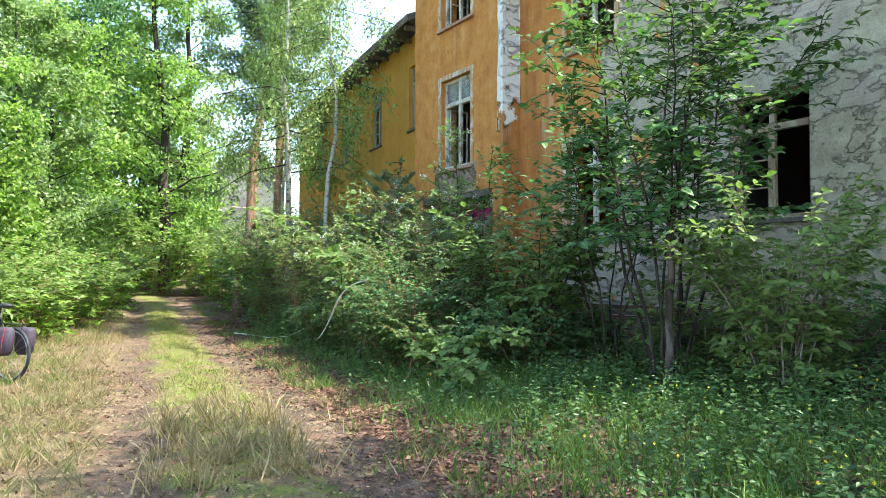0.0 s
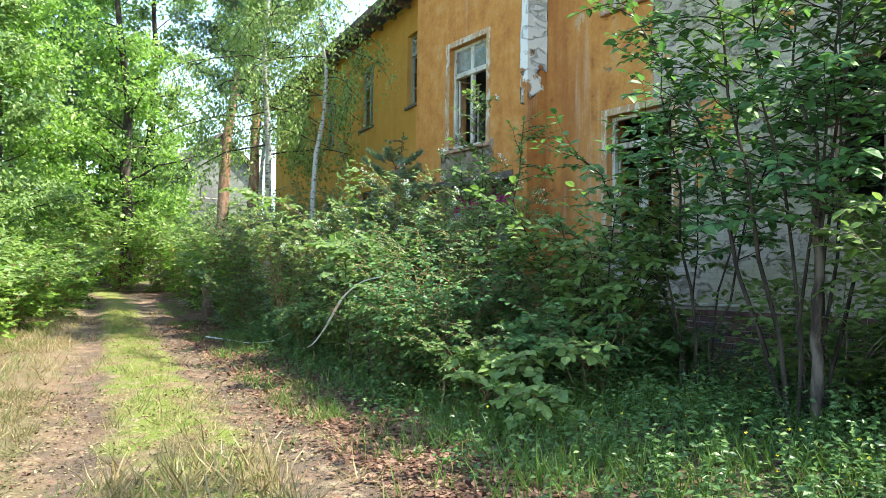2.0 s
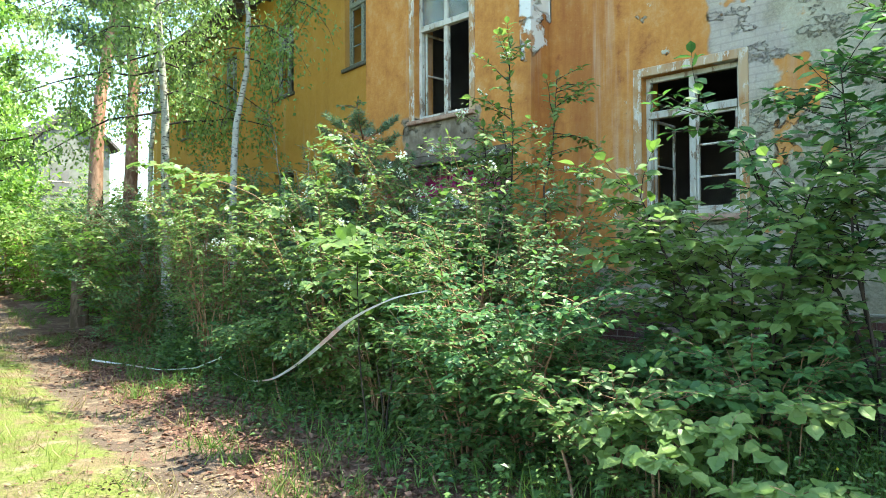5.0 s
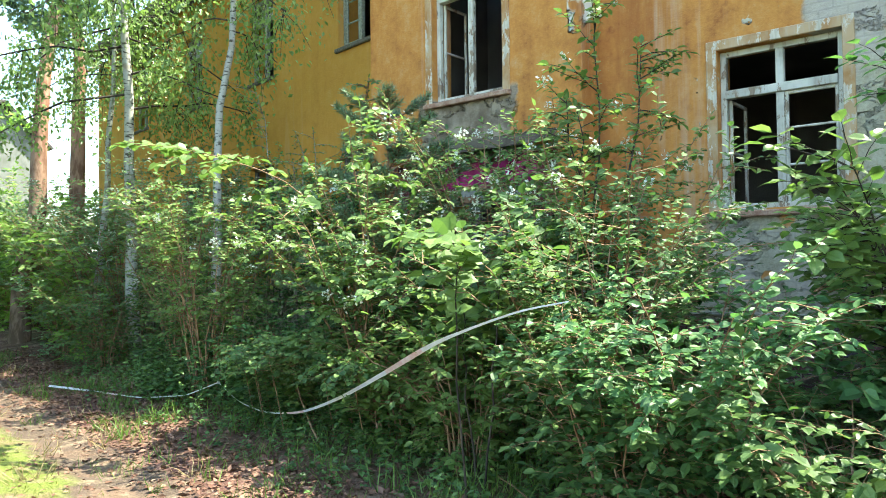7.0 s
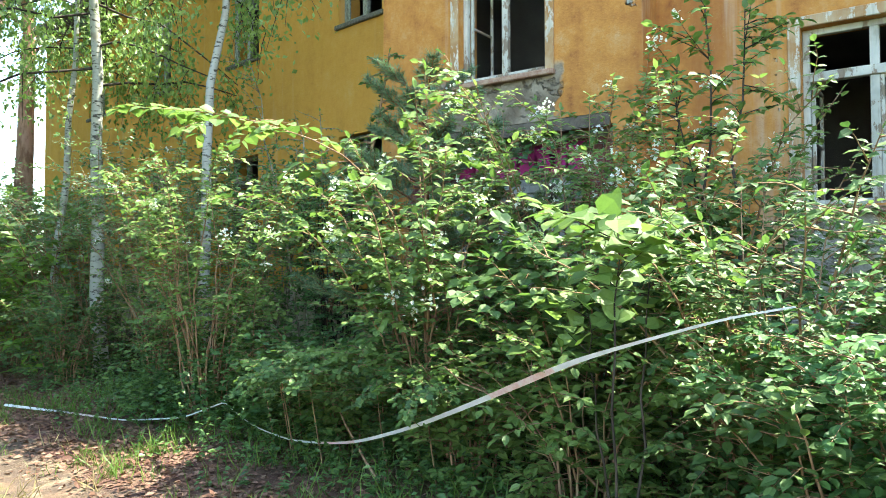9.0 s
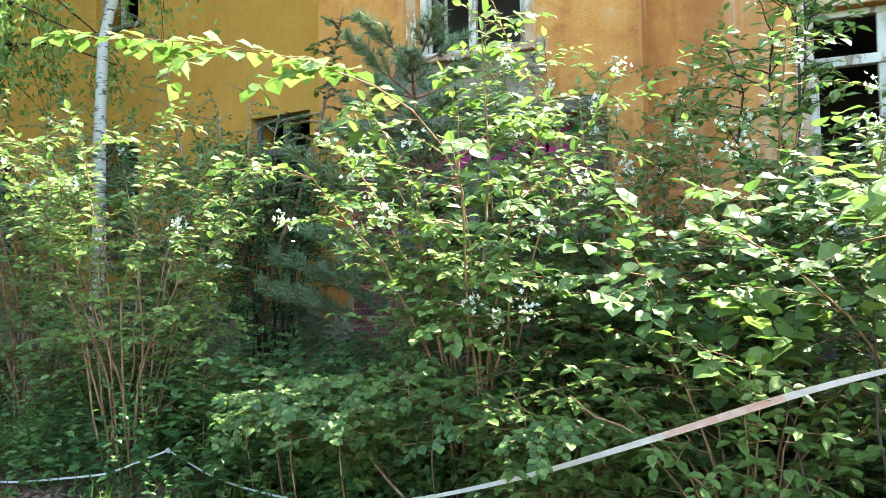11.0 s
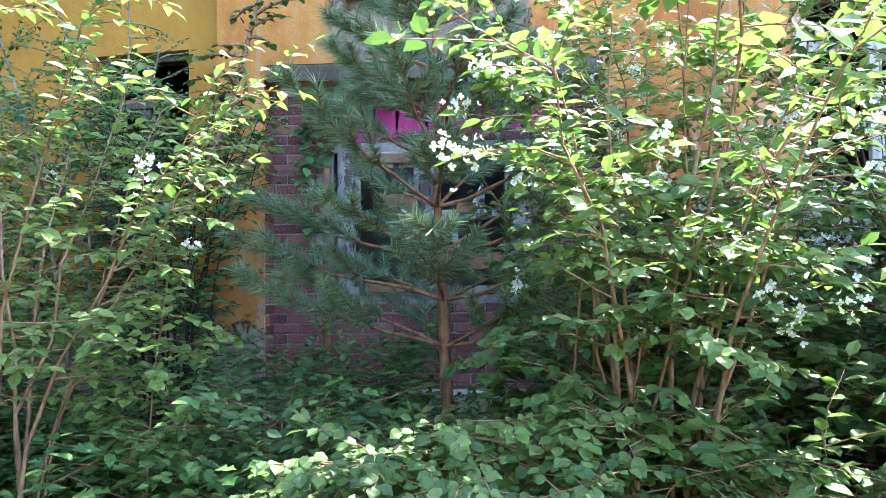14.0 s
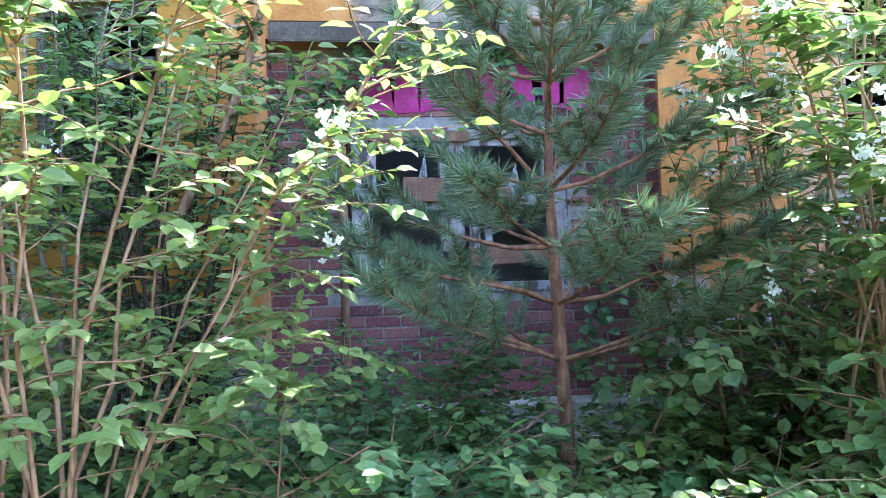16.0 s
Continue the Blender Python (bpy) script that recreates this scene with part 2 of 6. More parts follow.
def birch_material():
    m = Nodes("birch_bark")
    n = m.noise(9.0, 5.0, 0.6, m.scaled(1, 1, 3.0))
    p = m.noise(3.0, 4.0)
    col = m.mix(m.step(n, 0.52, 0.62), (0.34, 0.33, 0.29), (0.06, 0.05, 0.04))
    col = m.mix(m.step(p, 0.6, 0.75), col, (0.26, 0.22, 0.17))
    return m.finish(col, 0.75, m.bump(n, 0.4, 0.01), 0.0, 0.3)


def pine_bark_material():
    m = Nodes("pine_bark")
    s = m.xyz()
    n = m.noise(7.0, 5.0, 0.6, m.scaled(1, 1, 0.35))
    high = m.step(s[2], 2.0, 6.0)
    col = m.mix(high, m.mix(m.step(n, 0.4, 0.6), (0.10, 0.065, 0.045), (0.22, 0.15, 0.11)), m.mix(m.step(n, 0.4, 0.6), (0.24, 0.12, 0.075), (0.42, 0.24, 0.16)))
    return m.finish(col, 0.9, m.bump(n, 0.8, 0.03), 0.0, 0.15)


M_GROUND = ground_material()
M_PLASTER = plaster_material()
M_PALE = surface("pale_render", (0.12, 0.125, 0.10), (0.19, 0.19, 0.165), 2.0)
# Dark tone puts the shade of the rooms behind the windows into the colour.
M_DARK = surface("dark_interior", (0.10, 0.095, 0.09), (0.17, 0.16, 0.15), 1.5)
M_WOOD = peeling_wood("weathered_white_wood", (0.56, 0.53, 0.45), (0.40, 0.375, 0.31), (0.17, 0.12, 0.08), 0.56)
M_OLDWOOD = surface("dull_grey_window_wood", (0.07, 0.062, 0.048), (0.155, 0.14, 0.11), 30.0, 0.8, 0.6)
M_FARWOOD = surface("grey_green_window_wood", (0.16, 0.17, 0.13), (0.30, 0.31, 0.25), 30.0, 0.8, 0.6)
M_TANWOOD = peeling_wood("bare_tan_window_wood", (0.40, 0.33, 0.23), (0.30, 0.24, 0.16), (0.20, 0.14, 0.09), 0.52)
M_PEELGREY = peeling_wood("peeling_grey_paint", (0.42, 0.40, 0.37), (0.26, 0.235, 0.22), (0.07, 0.045, 0.04), 0.53)
M_GREYWOOD = surface("grey_rotten_wood", (0.08, 0.06, 0.045), (0.20, 0.16, 0.125), 14.0, 0.9, 0.6)
M_BROWNWOOD = surface("brown_board", (0.16, 0.08, 0.045), (0.30, 0.16, 0.085), 8.0, 0.75, 0.4)
M_TRIM = peeling_wood("chipped_ochre_trim", (0.44, 0.30, 0.17), (0.34, 0.17, 0.06), (0.42, 0.38, 0.31), 0.53)
M_STONE = surface("grey_cement", (0.25, 0.225, 0.18), (0.43, 0.395, 0.33), 5.0, 0.9, 0.5)
M_ROOF = surface("dark_roof_felt", (0.045, 0.04, 0.036), (0.10, 0.085, 0.075), 4.0, 0.9, 0.4)
M_MORTAR = surface("lime_mortar", (0.22, 0.20, 0.18), (0.34, 0.32, 0.29), 20.0, 0.95, 0.5)
M_JOINT = surface("light_brick_joint", (0.44, 0.41, 0.35), (0.60, 0.56, 0.49), 20.0, 0.95, 0.5)
M_KLINKER = object_tone("dark_glazed_brick", [(0.0, (0.055, 0.03, 0.032)), (0.45, (0.10, 0.042, 0.04)), (0.75, (0.16, 0.06, 0.05)), (1.0, (0.05, 0.05, 0.06))], 0.4, 0.5)
M_BRICK = object_tone("red_brick", [(0.0, (0.13, 0.045, 0.045)), (0.5, (0.22, 0.068, 0.065)), (1.0, (0.29, 0.12, 0.10))], 0.8, 0.3)
M_PINK = surface("magenta_spray_paint", (0.34, 0.012, 0.12), (0.46, 0.02, 0.19), 9.0, 0.6, 0.2)
M_BIRCH, M_PINEBARK = birch_material(), pine_bark_material()
M_BARK = bark_material("dark_bark", (0.028, 0.022, 0.018), (0.075, 0.058, 0.046))
M_STEM = bark_material("tan_shrub_stem", (0.19, 0.105, 0.06), (0.34, 0.215, 0.13), 0.3, 30.0, 0.3)
M_GREYSTEM = bark_material("grey_sapling_bark", (0.15, 0.12, 0.09), (0.32, 0.28, 0.22), 0.4, 22.0, 0.4)
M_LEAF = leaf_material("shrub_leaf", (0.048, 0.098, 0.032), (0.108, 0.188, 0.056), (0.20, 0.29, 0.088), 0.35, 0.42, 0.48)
# Lighter green; also puts light into sunlit tops and shaded shrubs.
M_LEAFBRIGHT = leaf_material("bright_lit_leaf", (0.11, 0.185, 0.048), (0.185, 0.28, 0.075), (0.285, 0.37, 0.12), 0.4, 0.45, 0.46)
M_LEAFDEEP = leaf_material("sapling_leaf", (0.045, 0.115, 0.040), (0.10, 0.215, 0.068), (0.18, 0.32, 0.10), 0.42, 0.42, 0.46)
M_LEAFTREE = leaf_material("tree_leaf", (0.10, 0.19, 0.038), (0.22, 0.36, 0.06), (0.36, 0.50, 0.10), 0.5, 0.52)
M_LEAFBIRCH = leaf_material("birch_leaf", (0.13, 0.20, 0.06), (0.23, 0.33, 0.095), (0.35, 0.44, 0.15), 0.4, 0.45)
M_WILLOW = leaf_material("silver_leaf", (0.10, 0.17, 0.08), (0.18, 0.27, 0.13), (0.28, 0.37, 0.20), 0.4, 0.4)
M_HERB = leaf_material("herb_leaf", (0.046, 0.105, 0.033), (0.108, 0.202, 0.06), (0.20, 0.305, 0.092), 0.5, 0.42)
M_NEEDLE = leaf_material("pine_needle", (0.095, 0.16, 0.105), (0.165, 0.25, 0.15), (0.30, 0.38, 0.19), 0.4, 0.22)
M_GRASS = leaf_material("grass_blade", (0.058, 0.116, 0.022), (0.12, 0.205, 0.038), (0.215, 0.295, 0.068), 0.35, 0.38)
M_STRAW = leaf_material("dry_grass_blade", (0.21, 0.145, 0.07), (0.32, 0.235, 0.12), (0.45, 0.36, 0.20), 0.3, 0.3)
M_LITTER = leaf_material("fallen_leaf", (0.075, 0.032, 0.026), (0.175, 0.078, 0.06), (0.31, 0.175, 0.13), 0.2, 0.1, 0.8)
M_PETAL = leaf_material("white_petal", (0.72, 0.72, 0.66), (0.80, 0.80, 0.75), (0.84, 0.84, 0.80), 0.3, 0.3)
M_TAPE = surface("white_barrier_tape", (0.55, 0.55, 0.55), (0.68, 0.67, 0.67), 12.0, 0.35, 0.1)
M_TAPERED = surface("faded_red_tape", (0.60, 0.38, 0.35), (0.66, 0.54, 0.51), 15.0, 0.35, 0.1)
M_BLACK = surface("black_rubber", (0.015, 0.015, 0.016), (0.035, 0.035, 0.036), 30.0, 0.6, 0.3)
M_CHROME = surface("brushed_steel", (0.5, 0.5, 0.5), (0.62, 0.62, 0.62), 30.0, 0.3, 0.1, 60.0, 1.0)
M_CLOTH = surface("dark_purple_nylon", (0.035, 0.025, 0.04), (0.06, 0.045, 0.065), 40.0, 0.7, 0.4)
M_REDTRIM = surface("red_piping", (0.35, 0.03, 0.03), (0.45, 0.05, 0.05), 40.0, 0.6, 0.2)


# ---- mesh helpers ----
def link_mesh(name, me, material, parent=None, label=""):
    mats = material if isinstance(material, (list, tuple)) else [material]
    for x in mats:
        me.materials.append(x)
    ob = new(name, me)
    ob.parent = parent
    return tagged(ob, label)


def part(name, bm, material, parent=None, label="", smooth=False):
    me = bpy.data.meshes.new(name)
    bmesh.ops.recalc_face_normals(bm, faces=bm.faces[:])
    if smooth:
        for f in bm.faces:
            f.smooth = True
    bm.to_mesh(me)
    bm.free()
    return link_mesh(name, me, material, parent, label)


def add_box(bm, x0, x1, y0, y1, z0, z1, bevel=0.0, m=None):
    got = bmesh.ops.create_cube(bm, size=1.0)["verts"]
    bmesh.ops.scale(bm, vec=(x1 - x0, y1 - y0, z1 - z0), verts=got)
    bmesh.ops.translate(bm, vec=((x0 + x1) / 2, (y0 + y1) / 2, (z0 + z1) / 2), verts=got)
    if bevel:
        edges = list({e for v in got for e in v.link_edges})
        res = bmesh.ops.bevel(bm, geom=edges, offset=bevel, segments=1, affect="EDGES", profile=0.7)
        got = list({v for f in res["faces"] for v in f.verts} | {v for v in got if v.is_valid})
    if m is not None:
        bmesh.ops.transform(bm, matrix=m, verts=[v for v in got if v.is_valid])
    return bm


def box(name, x0, x1, y0, y1, z0, z1, material, parent=None, bevel=0.006, label="", m=None):
    return part(name, add_box(bmesh.new(), x0, x1, y0, y1, z0, z1, bevel, m), material, parent, label)


def empty(name, place, label, category, group="", kind=""):
    ob = new(name)
    ob.location = place
    ob.empty_display_size = 0.2
    return tagged(ob, label, category, group, kind)


def raw_mesh(name, verts, faces, smooth=False):
    """A mesh from arrays: faces is a list of (n, k) index arrays."""
    me = bpy.data.meshes.new(name)
    verts = np.asarray(verts, dtype=np.float32)
    me.vertices.add(len(verts))
    me.vertices.foreach_set("co", verts.ravel())
    faces = [f for f in faces if len(f)]
    loops = np.concatenate([f.ravel() for f in faces]).astype(np.int32)
    totals = np.concatenate([np.full(len(f), f.shape[1]) for f in faces]).astype(np.int32)
    starts = np.concatenate([[0], np.cumsum(totals)[:-1]]).astype(np.int32)
    me.loops.add(len(loops))
    me.loops.foreach_set("vertex_index", loops)
    me.polygons.add(len(totals))
    me.polygons.foreach_set("loop_start", starts)
    me.polygons.foreach_set("use_smooth", np.full(len(totals), smooth))
    me.update(calc_edges=True)
    return me


# leaf outlines: base at the origin, tip at y = 1, face up
LEAF2 = (np.array([(0, 0, 0), (-0.3, 0.45, 0.07), (0, 1, -0.06), (0.3, 0.45, 0.07)], float), [np.array([(0, 2, 1), (0, 3, 2)])])
LEAF8 = (np.array([(0, 0, 0), (0, 0.36, -0.03), (0, 0.72, -0.04), (0, 1, -0.14), (-0.25, 0.26, 0.05), (-0.26, 0.62, 0.03), (0.25, 0.26, 0.05), (0.26, 0.62, 0.03)], float),
         [np.array([(0, 1, 4), (5, 2, 3), (0, 6, 1), (7, 3, 2)]), np.array([(4, 1, 2, 5), (1, 6, 7, 2)])])
LEAF4 = (np.array([(0, 0, 0), (-0.28, 0.4, 0.06), (0.28, 0.4, 0.06), (0, 1, -0.12), (0, 0.48, -0.03)], float), [np.array([(0, 4, 1), (1, 4, 3), (0, 2, 4), (2, 3, 4)])])
BROAD4 = (LEAF4[0] * (1.5, 1, 1.2), LEAF4[1])
BROAD8 = (LEAF8[0] * (1.55, 1, 1.2), LEAF8[1])
PETAL = (np.array([(0, 0, 0), (-0.32, 0.4, 0.05), (-0.36, 0.75, 0.1), (0, 1, 0.16), (0.36, 0.75, 0.1), (0.32, 0.4, 0.05)], float), [np.array([(0, 5, 4, 3, 2, 1)])])
BLADE = (np.array([(-0.02, 0, 0), (0.02, 0, 0), (-0.016, 0.5, 0.06), (0.016, 0.5, 0.06), (0, 1, -0.1)], float), [np.array([(2, 3, 4)]), np.array([(0, 1, 3, 2)])])
NEEDLE = (np.array([(-0.036, 0, 0), (0.036, 0, 0), (0, 1, 0.06)], float), [np.array([(0, 1, 2)])])
LOBED = (np.array([(0, 0, 0), (0, 0.4, -0.02), (0, 0.75, -0.03), (0, 1, -0.08), (-0.12, 0.2, 0), (-0.3, 0.34, 0.05), (-0.13, 0.46, 0.0), (-0.3, 0.66, 0.05), (-0.12, 0.76, 0),
                   (0.12, 0.2, 0), (0.3, 0.34, 0.05), (0.13, 0.46, 0), (0.3, 0.66, 0.05), (0.12, 0.76, 0)], float),
         [np.array([(0, 1, 4), (4, 1, 5), (5, 1, 6), (6, 2, 7), (7, 2, 8), (8, 2, 3), (6, 1, 2), (0, 9, 1), (9, 10, 1), (10, 11, 1), (11, 12, 2), (12, 13, 2), (13, 3, 2), (11, 2, 1)])])


def unit(v):
    return v / np.maximum(np.linalg.norm(v, axis=1, keepdims=True), 1e-9)


def leaves(name, shape, pos, fwd, up, size):
    """One mesh of many leaves, each turned to fwd with its face to up."""
    tv, tf = shape
    n, k = len(pos), len(tv)
    fwd = unit(fwd)
    side = unit(np.cross(fwd, up))
    nrm = np.cross(side, fwd)
    s = np.asarray(size).reshape(-1, 1, 1)
    v = pos[:, None, :] + s * (tv[None, :, 0:1] * side[:, None] + tv[None, :, 1:2] * fwd[:, None] + tv[None, :, 2:3] * nrm[:, None])
    off = (np.arange(n) * k).reshape(-1, 1, 1)
    return raw_mesh(name, v.reshape(-1, 3), [(f[None] + off).reshape(-1, f.shape[1]) for f in tf])


def tubes(name, paths, sides=6):
    """One mesh of many tapering tubes: paths of (points, radii)."""
    vs, fs, base = [], [], 0
    ang = np.linspace(0, 2 * np.pi, sides, endpoint=False)
    for pts, rad in paths:
        pts = np.asarray(pts, float)
        d = unit(np.gradient(pts, axis=0))
        ref = np.where(np.abs(d[:, 2:3]) > 0.9, np.array([[1.0, 0, 0]]), np.array([[0, 0, 1.0]]))
        a = unit(np.cross(d, ref))
        b = np.cross(d, a)
        r = np.asarray(rad, float).reshape(-1, 1, 1)
        ring = pts[:, None] + r * (np.cos(ang)[None, :, None] * a[:, None] + np.sin(ang)[None, :, None] * b[:, None])
        k = len(pts)
        vs.append(ring.reshape(-1, 3))
        i = np.arange(k - 1)[:, None] * sides
        j = np.arange(sides)[None]
        q = np.stack([i + j, i + (j + 1) % sides, i + sides + (j + 1) % sides, i + sides + j], -1).reshape(-1, 4)
        fs.append(q + base)
        base += k * sides
    return raw_mesh(name, np.concatenate(vs), [np.concatenate(fs)], True)


# ---- ground ----
def ground_height(x, y):
    z = 0.05 * noise.noise(Vector((x * 0.35, y * 0.35, 0))) + 0.025 * noise.noise(Vector((x * 1.3, y * 1.3, 4)))
    u = x - road_left(y)
    for c in (0.0, 1.52):
        z -= 0.045 * math.exp(-((u - c) / 0.22) ** 2)
    z += 0.03 * math.exp(-((u - 0.76) / 0.4) ** 2)
    rise = min(max((u - 2.2) / 3.5, 0.0), 1.0)
    far = min(max((y - 19.0) / 24.0, 0.0), 1.0)
    return z + 0.22 * rise * rise * (3 - 2 * rise) + 0.8 * far * far * (3 - 2 * far)


def build_ground():
    xs = np.concatenate([[-3000, -800, -250, -90, -40, -20, -12], np.arange(-8, 9.01, 0.16), [10, 12, 16, 24, 40, 90, 250, 800, 3000]])
    ys = np.concatenate([[-3000, -800, -250, -80, -30, -14], np.arange(-6, 30.01, 0.2), np.arange(32, 60, 3.0), [70, 100, 250, 800, 3000]])
    verts = np.array([(x, y, ground_height(x, y) if abs(x) < 60 and abs(y) < 80 else 0.0) for y in ys for x in xs])
    w = len(xs)
    i = np.arange(len(ys) - 1)[:, None] * w + np.arange(w - 1)[None]
    me = raw_mesh("ground", verts, [np.stack([i, i + 1, i + w + 1, i + w], -1).reshape(-1, 4)], True)
    return tagged(link_mesh("ground", me, M_GROUND), "forest track of moss, dirt and leaf litter", "ground", kind="structure")


build_ground()

# ---- building ----
X_B, X_A = 8.80, 8.39            # wall planes: wings, stair bay
Y0, Y_BAY0, Y_BAY1, Y1 = -9.0, 10.97, 14.42, 28.2
TURN_FAR = Matrix.Translation((8.8, 14.42, 0)) @ Matrix.Rotation(radians(-8.0), 4, "Z") @ Matrix.Translation((-8.8, -14.42, 0))  # the far wing stands at a slight angle
EAVE, EAVE_FAR, BAY_TOP = 7.65, 7.45, 8.8
PLINTH = 0.98
W_NEAR = [(1.55, 2.08), (4.98, 2.16), (8.38, 2.08)]
W_FAR = [14.85, 17.95, 21.1, 24.3]


def wall_sheet(name, x, thick, y0, y1, z0, z1, holes, material, parent=None, label=""):
    """An upright wall in a plane of constant x, with openings cut through: holes of (y0, y1, z0, z1)."""
    ys = sorted({y0, y1, *[v for h in holes for v in h[:2]]})
    zs = sorted({z0, z1, *[v for h in holes for v in h[2:]]})

    def solid(i, j):
        if i < 0 or j < 0 or i >= len(ys) - 1 or j >= len(zs) - 1:
            return False
        cy, cz = (ys[i] + ys[i + 1]) / 2, (zs[j] + zs[j + 1]) / 2
        return not any(h[0] < cy < h[1] and h[2] < cz < h[3] for h in holes)

    bm = bmesh.new()

    def quad(*co):
        bm.faces.new([bm.verts.new(c) for c in co])

    xa, xb = x, x + thick
    for i in range(len(ys) - 1):
        for j in range(len(zs) - 1):
            if not solid(i, j):
                continue
            a, b, c, d = ys[i], ys[i + 1], zs[j], zs[j + 1]
            quad((xa, a, c), (xa, b, c), (xa, b, d), (xa, a, d))
            quad((xb, a, c), (xb, b, c), (xb, b, d), (xb, a, d))
            if not solid(i - 1, j):
                quad((xa, a, c), (xb, a, c), (xb, a, d), (xa, a, d))
            if not solid(i + 1, j):
                quad((xa, b, c), (xb, b, c), (xb, b, d), (xa, b, d))
            if not solid(i, j - 1):
                quad((xa, a, c), (xb, a, c), (xb, b, c), (xa, b, c))
            if not solid(i, j + 1):
                quad((xa, a, d), (xb, a, d), (xb, b, d), (xa, b, d))
    bmesh.ops.remove_doubles(bm, verts=bm.verts[:], dist=0.0005)
    return part(name, bm, material, parent, label)


def turned(ob):
    """Swings a thing of the far wing round the corner at the stair bay."""
    ob.matrix_basis = TURN_FAR @ ob.matrix_basis
    return ob


WIN_W, WIN_H, UP = 1.2, 1.70, 3.35
near_holes = [(y, y + WIN_W, z + k * UP, z + k * UP + WIN_H) for y, z in W_NEAR for k in (0, 1)]
far_holes = [(y, y + 0.95, z, z + 1.6) for y in W_FAR for z in (1.85, 5.1)]
PORCH_X = 8.64
bay_holes = [(12.08, 13.24, 3.72, 5.66), (12.08, 13.24, 6.85, 8.45), (11.30, 14.03, 0.25, 3.02)]

tagged(wall_sheet("wall_near", X_B, 0.4, Y0, Y_BAY0, PLINTH, EAVE, near_holes, M_PLASTER), "ochre wall with grey plaster laid bare", "wall", kind="structure")
turned(tagged(wall_sheet("wall_far", X_B, 0.4, Y_BAY1, Y1, -0.2, EAVE_FAR, far_holes, M_PLASTER), "ochre painted wall of the far wing", "wall", kind="structure"))
tagged(wall_sheet("wall_bay", X_A, 0.4, Y_BAY0, Y_BAY1, -0.2, BAY_TOP, bay_holes, M_PLASTER), "ochre stair bay with a walled-up entrance", "wall", kind="structure")
for nm, a, b in (("wall_bay_side_near", Y_BAY0, Y_BAY0 + 0.35), ("wall_bay_side_far", Y_BAY1 - 0.35, Y_BAY1)):
    tagged(box(nm, X_A + 0.4, X_B + 3.0, a, b, -0.2, BAY_TOP, M_PLASTER, bevel=0), "ochre side wall of the stair bay", "wall", kind="structure")
turned(tagged(box("wall_end_far", X_B + 0.4, X_B + 10, Y1 - 0.4, Y1, -0.2, EAVE_FAR, M_PLASTER, bevel=0), "ochre end wall", "wall", kind="structure"))
tagged(box("wall_end_near", X_B + 0.4, X_B + 10, Y0, Y0 + 0.4, -0.2, EAVE + 3.2, M_PLASTER, bevel=0), "grey end wall", "wall", kind="structure")
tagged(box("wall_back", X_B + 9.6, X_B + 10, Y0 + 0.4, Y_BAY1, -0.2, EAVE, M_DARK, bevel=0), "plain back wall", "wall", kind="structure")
tagged(box("wall_inner", X_B + 3.6, X_B + 3.75, Y0 + 0.4, Y_BAY1, 1.15, EAVE, M_DARK, bevel=0), "dark inner wall of the rooms", "wall", kind="structure")
turned(tagged(box("wall_inner_far", X_B + 3.6, X_B + 3.75, Y_BAY1, Y1 - 0.4, 1.15, EAVE_FAR - 0.25, M_DARK, bevel=0), "dark inner wall of the far rooms", "wall", kind="structure"))
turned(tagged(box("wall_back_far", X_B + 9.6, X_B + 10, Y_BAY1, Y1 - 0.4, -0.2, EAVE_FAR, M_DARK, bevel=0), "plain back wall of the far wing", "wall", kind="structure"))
# Dark sheets added to blacken the stairwell behind its empty window.
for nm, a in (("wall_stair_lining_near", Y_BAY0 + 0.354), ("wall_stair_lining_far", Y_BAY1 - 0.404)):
    tagged(box(nm, X_A + 0.402, X_B + 3.0, a, a + 0.05, 3.25, BAY_TOP, M_DARK, bevel=0), "dark lining added so the stairwell reads as unlit", "wall", kind="structure")
tagged(box("wall_stair_back", X_B + 1.9, X_B + 2.0, Y_BAY0, Y_BAY1, 3.25, BAY_TOP, M_DARK, bevel=0), "dark wall added so the stair window reads as unlit", "wall", kind="structure")
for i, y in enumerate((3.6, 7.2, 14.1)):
    tagged(box("wall_cross_%d" % (i + 1), X_B + 0.4, X_B + 3.6, y, y + 0.14, 1.15, EAVE, M_DARK, bevel=0), "dark cross wall between rooms", "wall", kind="structure")
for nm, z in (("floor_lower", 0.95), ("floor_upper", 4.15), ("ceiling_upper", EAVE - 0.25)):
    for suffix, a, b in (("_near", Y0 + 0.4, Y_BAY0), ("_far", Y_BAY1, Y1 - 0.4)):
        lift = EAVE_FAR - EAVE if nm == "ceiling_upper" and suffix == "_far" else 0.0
        sheet = tagged(box(nm + suffix, X_B + 0.4, X_B + 9.6, a, b, z + lift, z + lift + 0.2, M_DARK, bevel=0), "dark storey floor" if "floor" in nm else "dark ceiling of the rooms", "floor" if "floor" in nm else "ceiling", kind="structure")
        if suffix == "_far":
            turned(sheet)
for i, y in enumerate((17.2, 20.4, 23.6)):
    turned(tagged(box("wall_cross_far_%d" % (i + 1), X_B + 0.4, X_B + 3.6, y, y + 0.14, 1.15, EAVE_FAR - 0.25, M_DARK, bevel=0), "dark cross wall between rooms", "wall", kind="structure"))


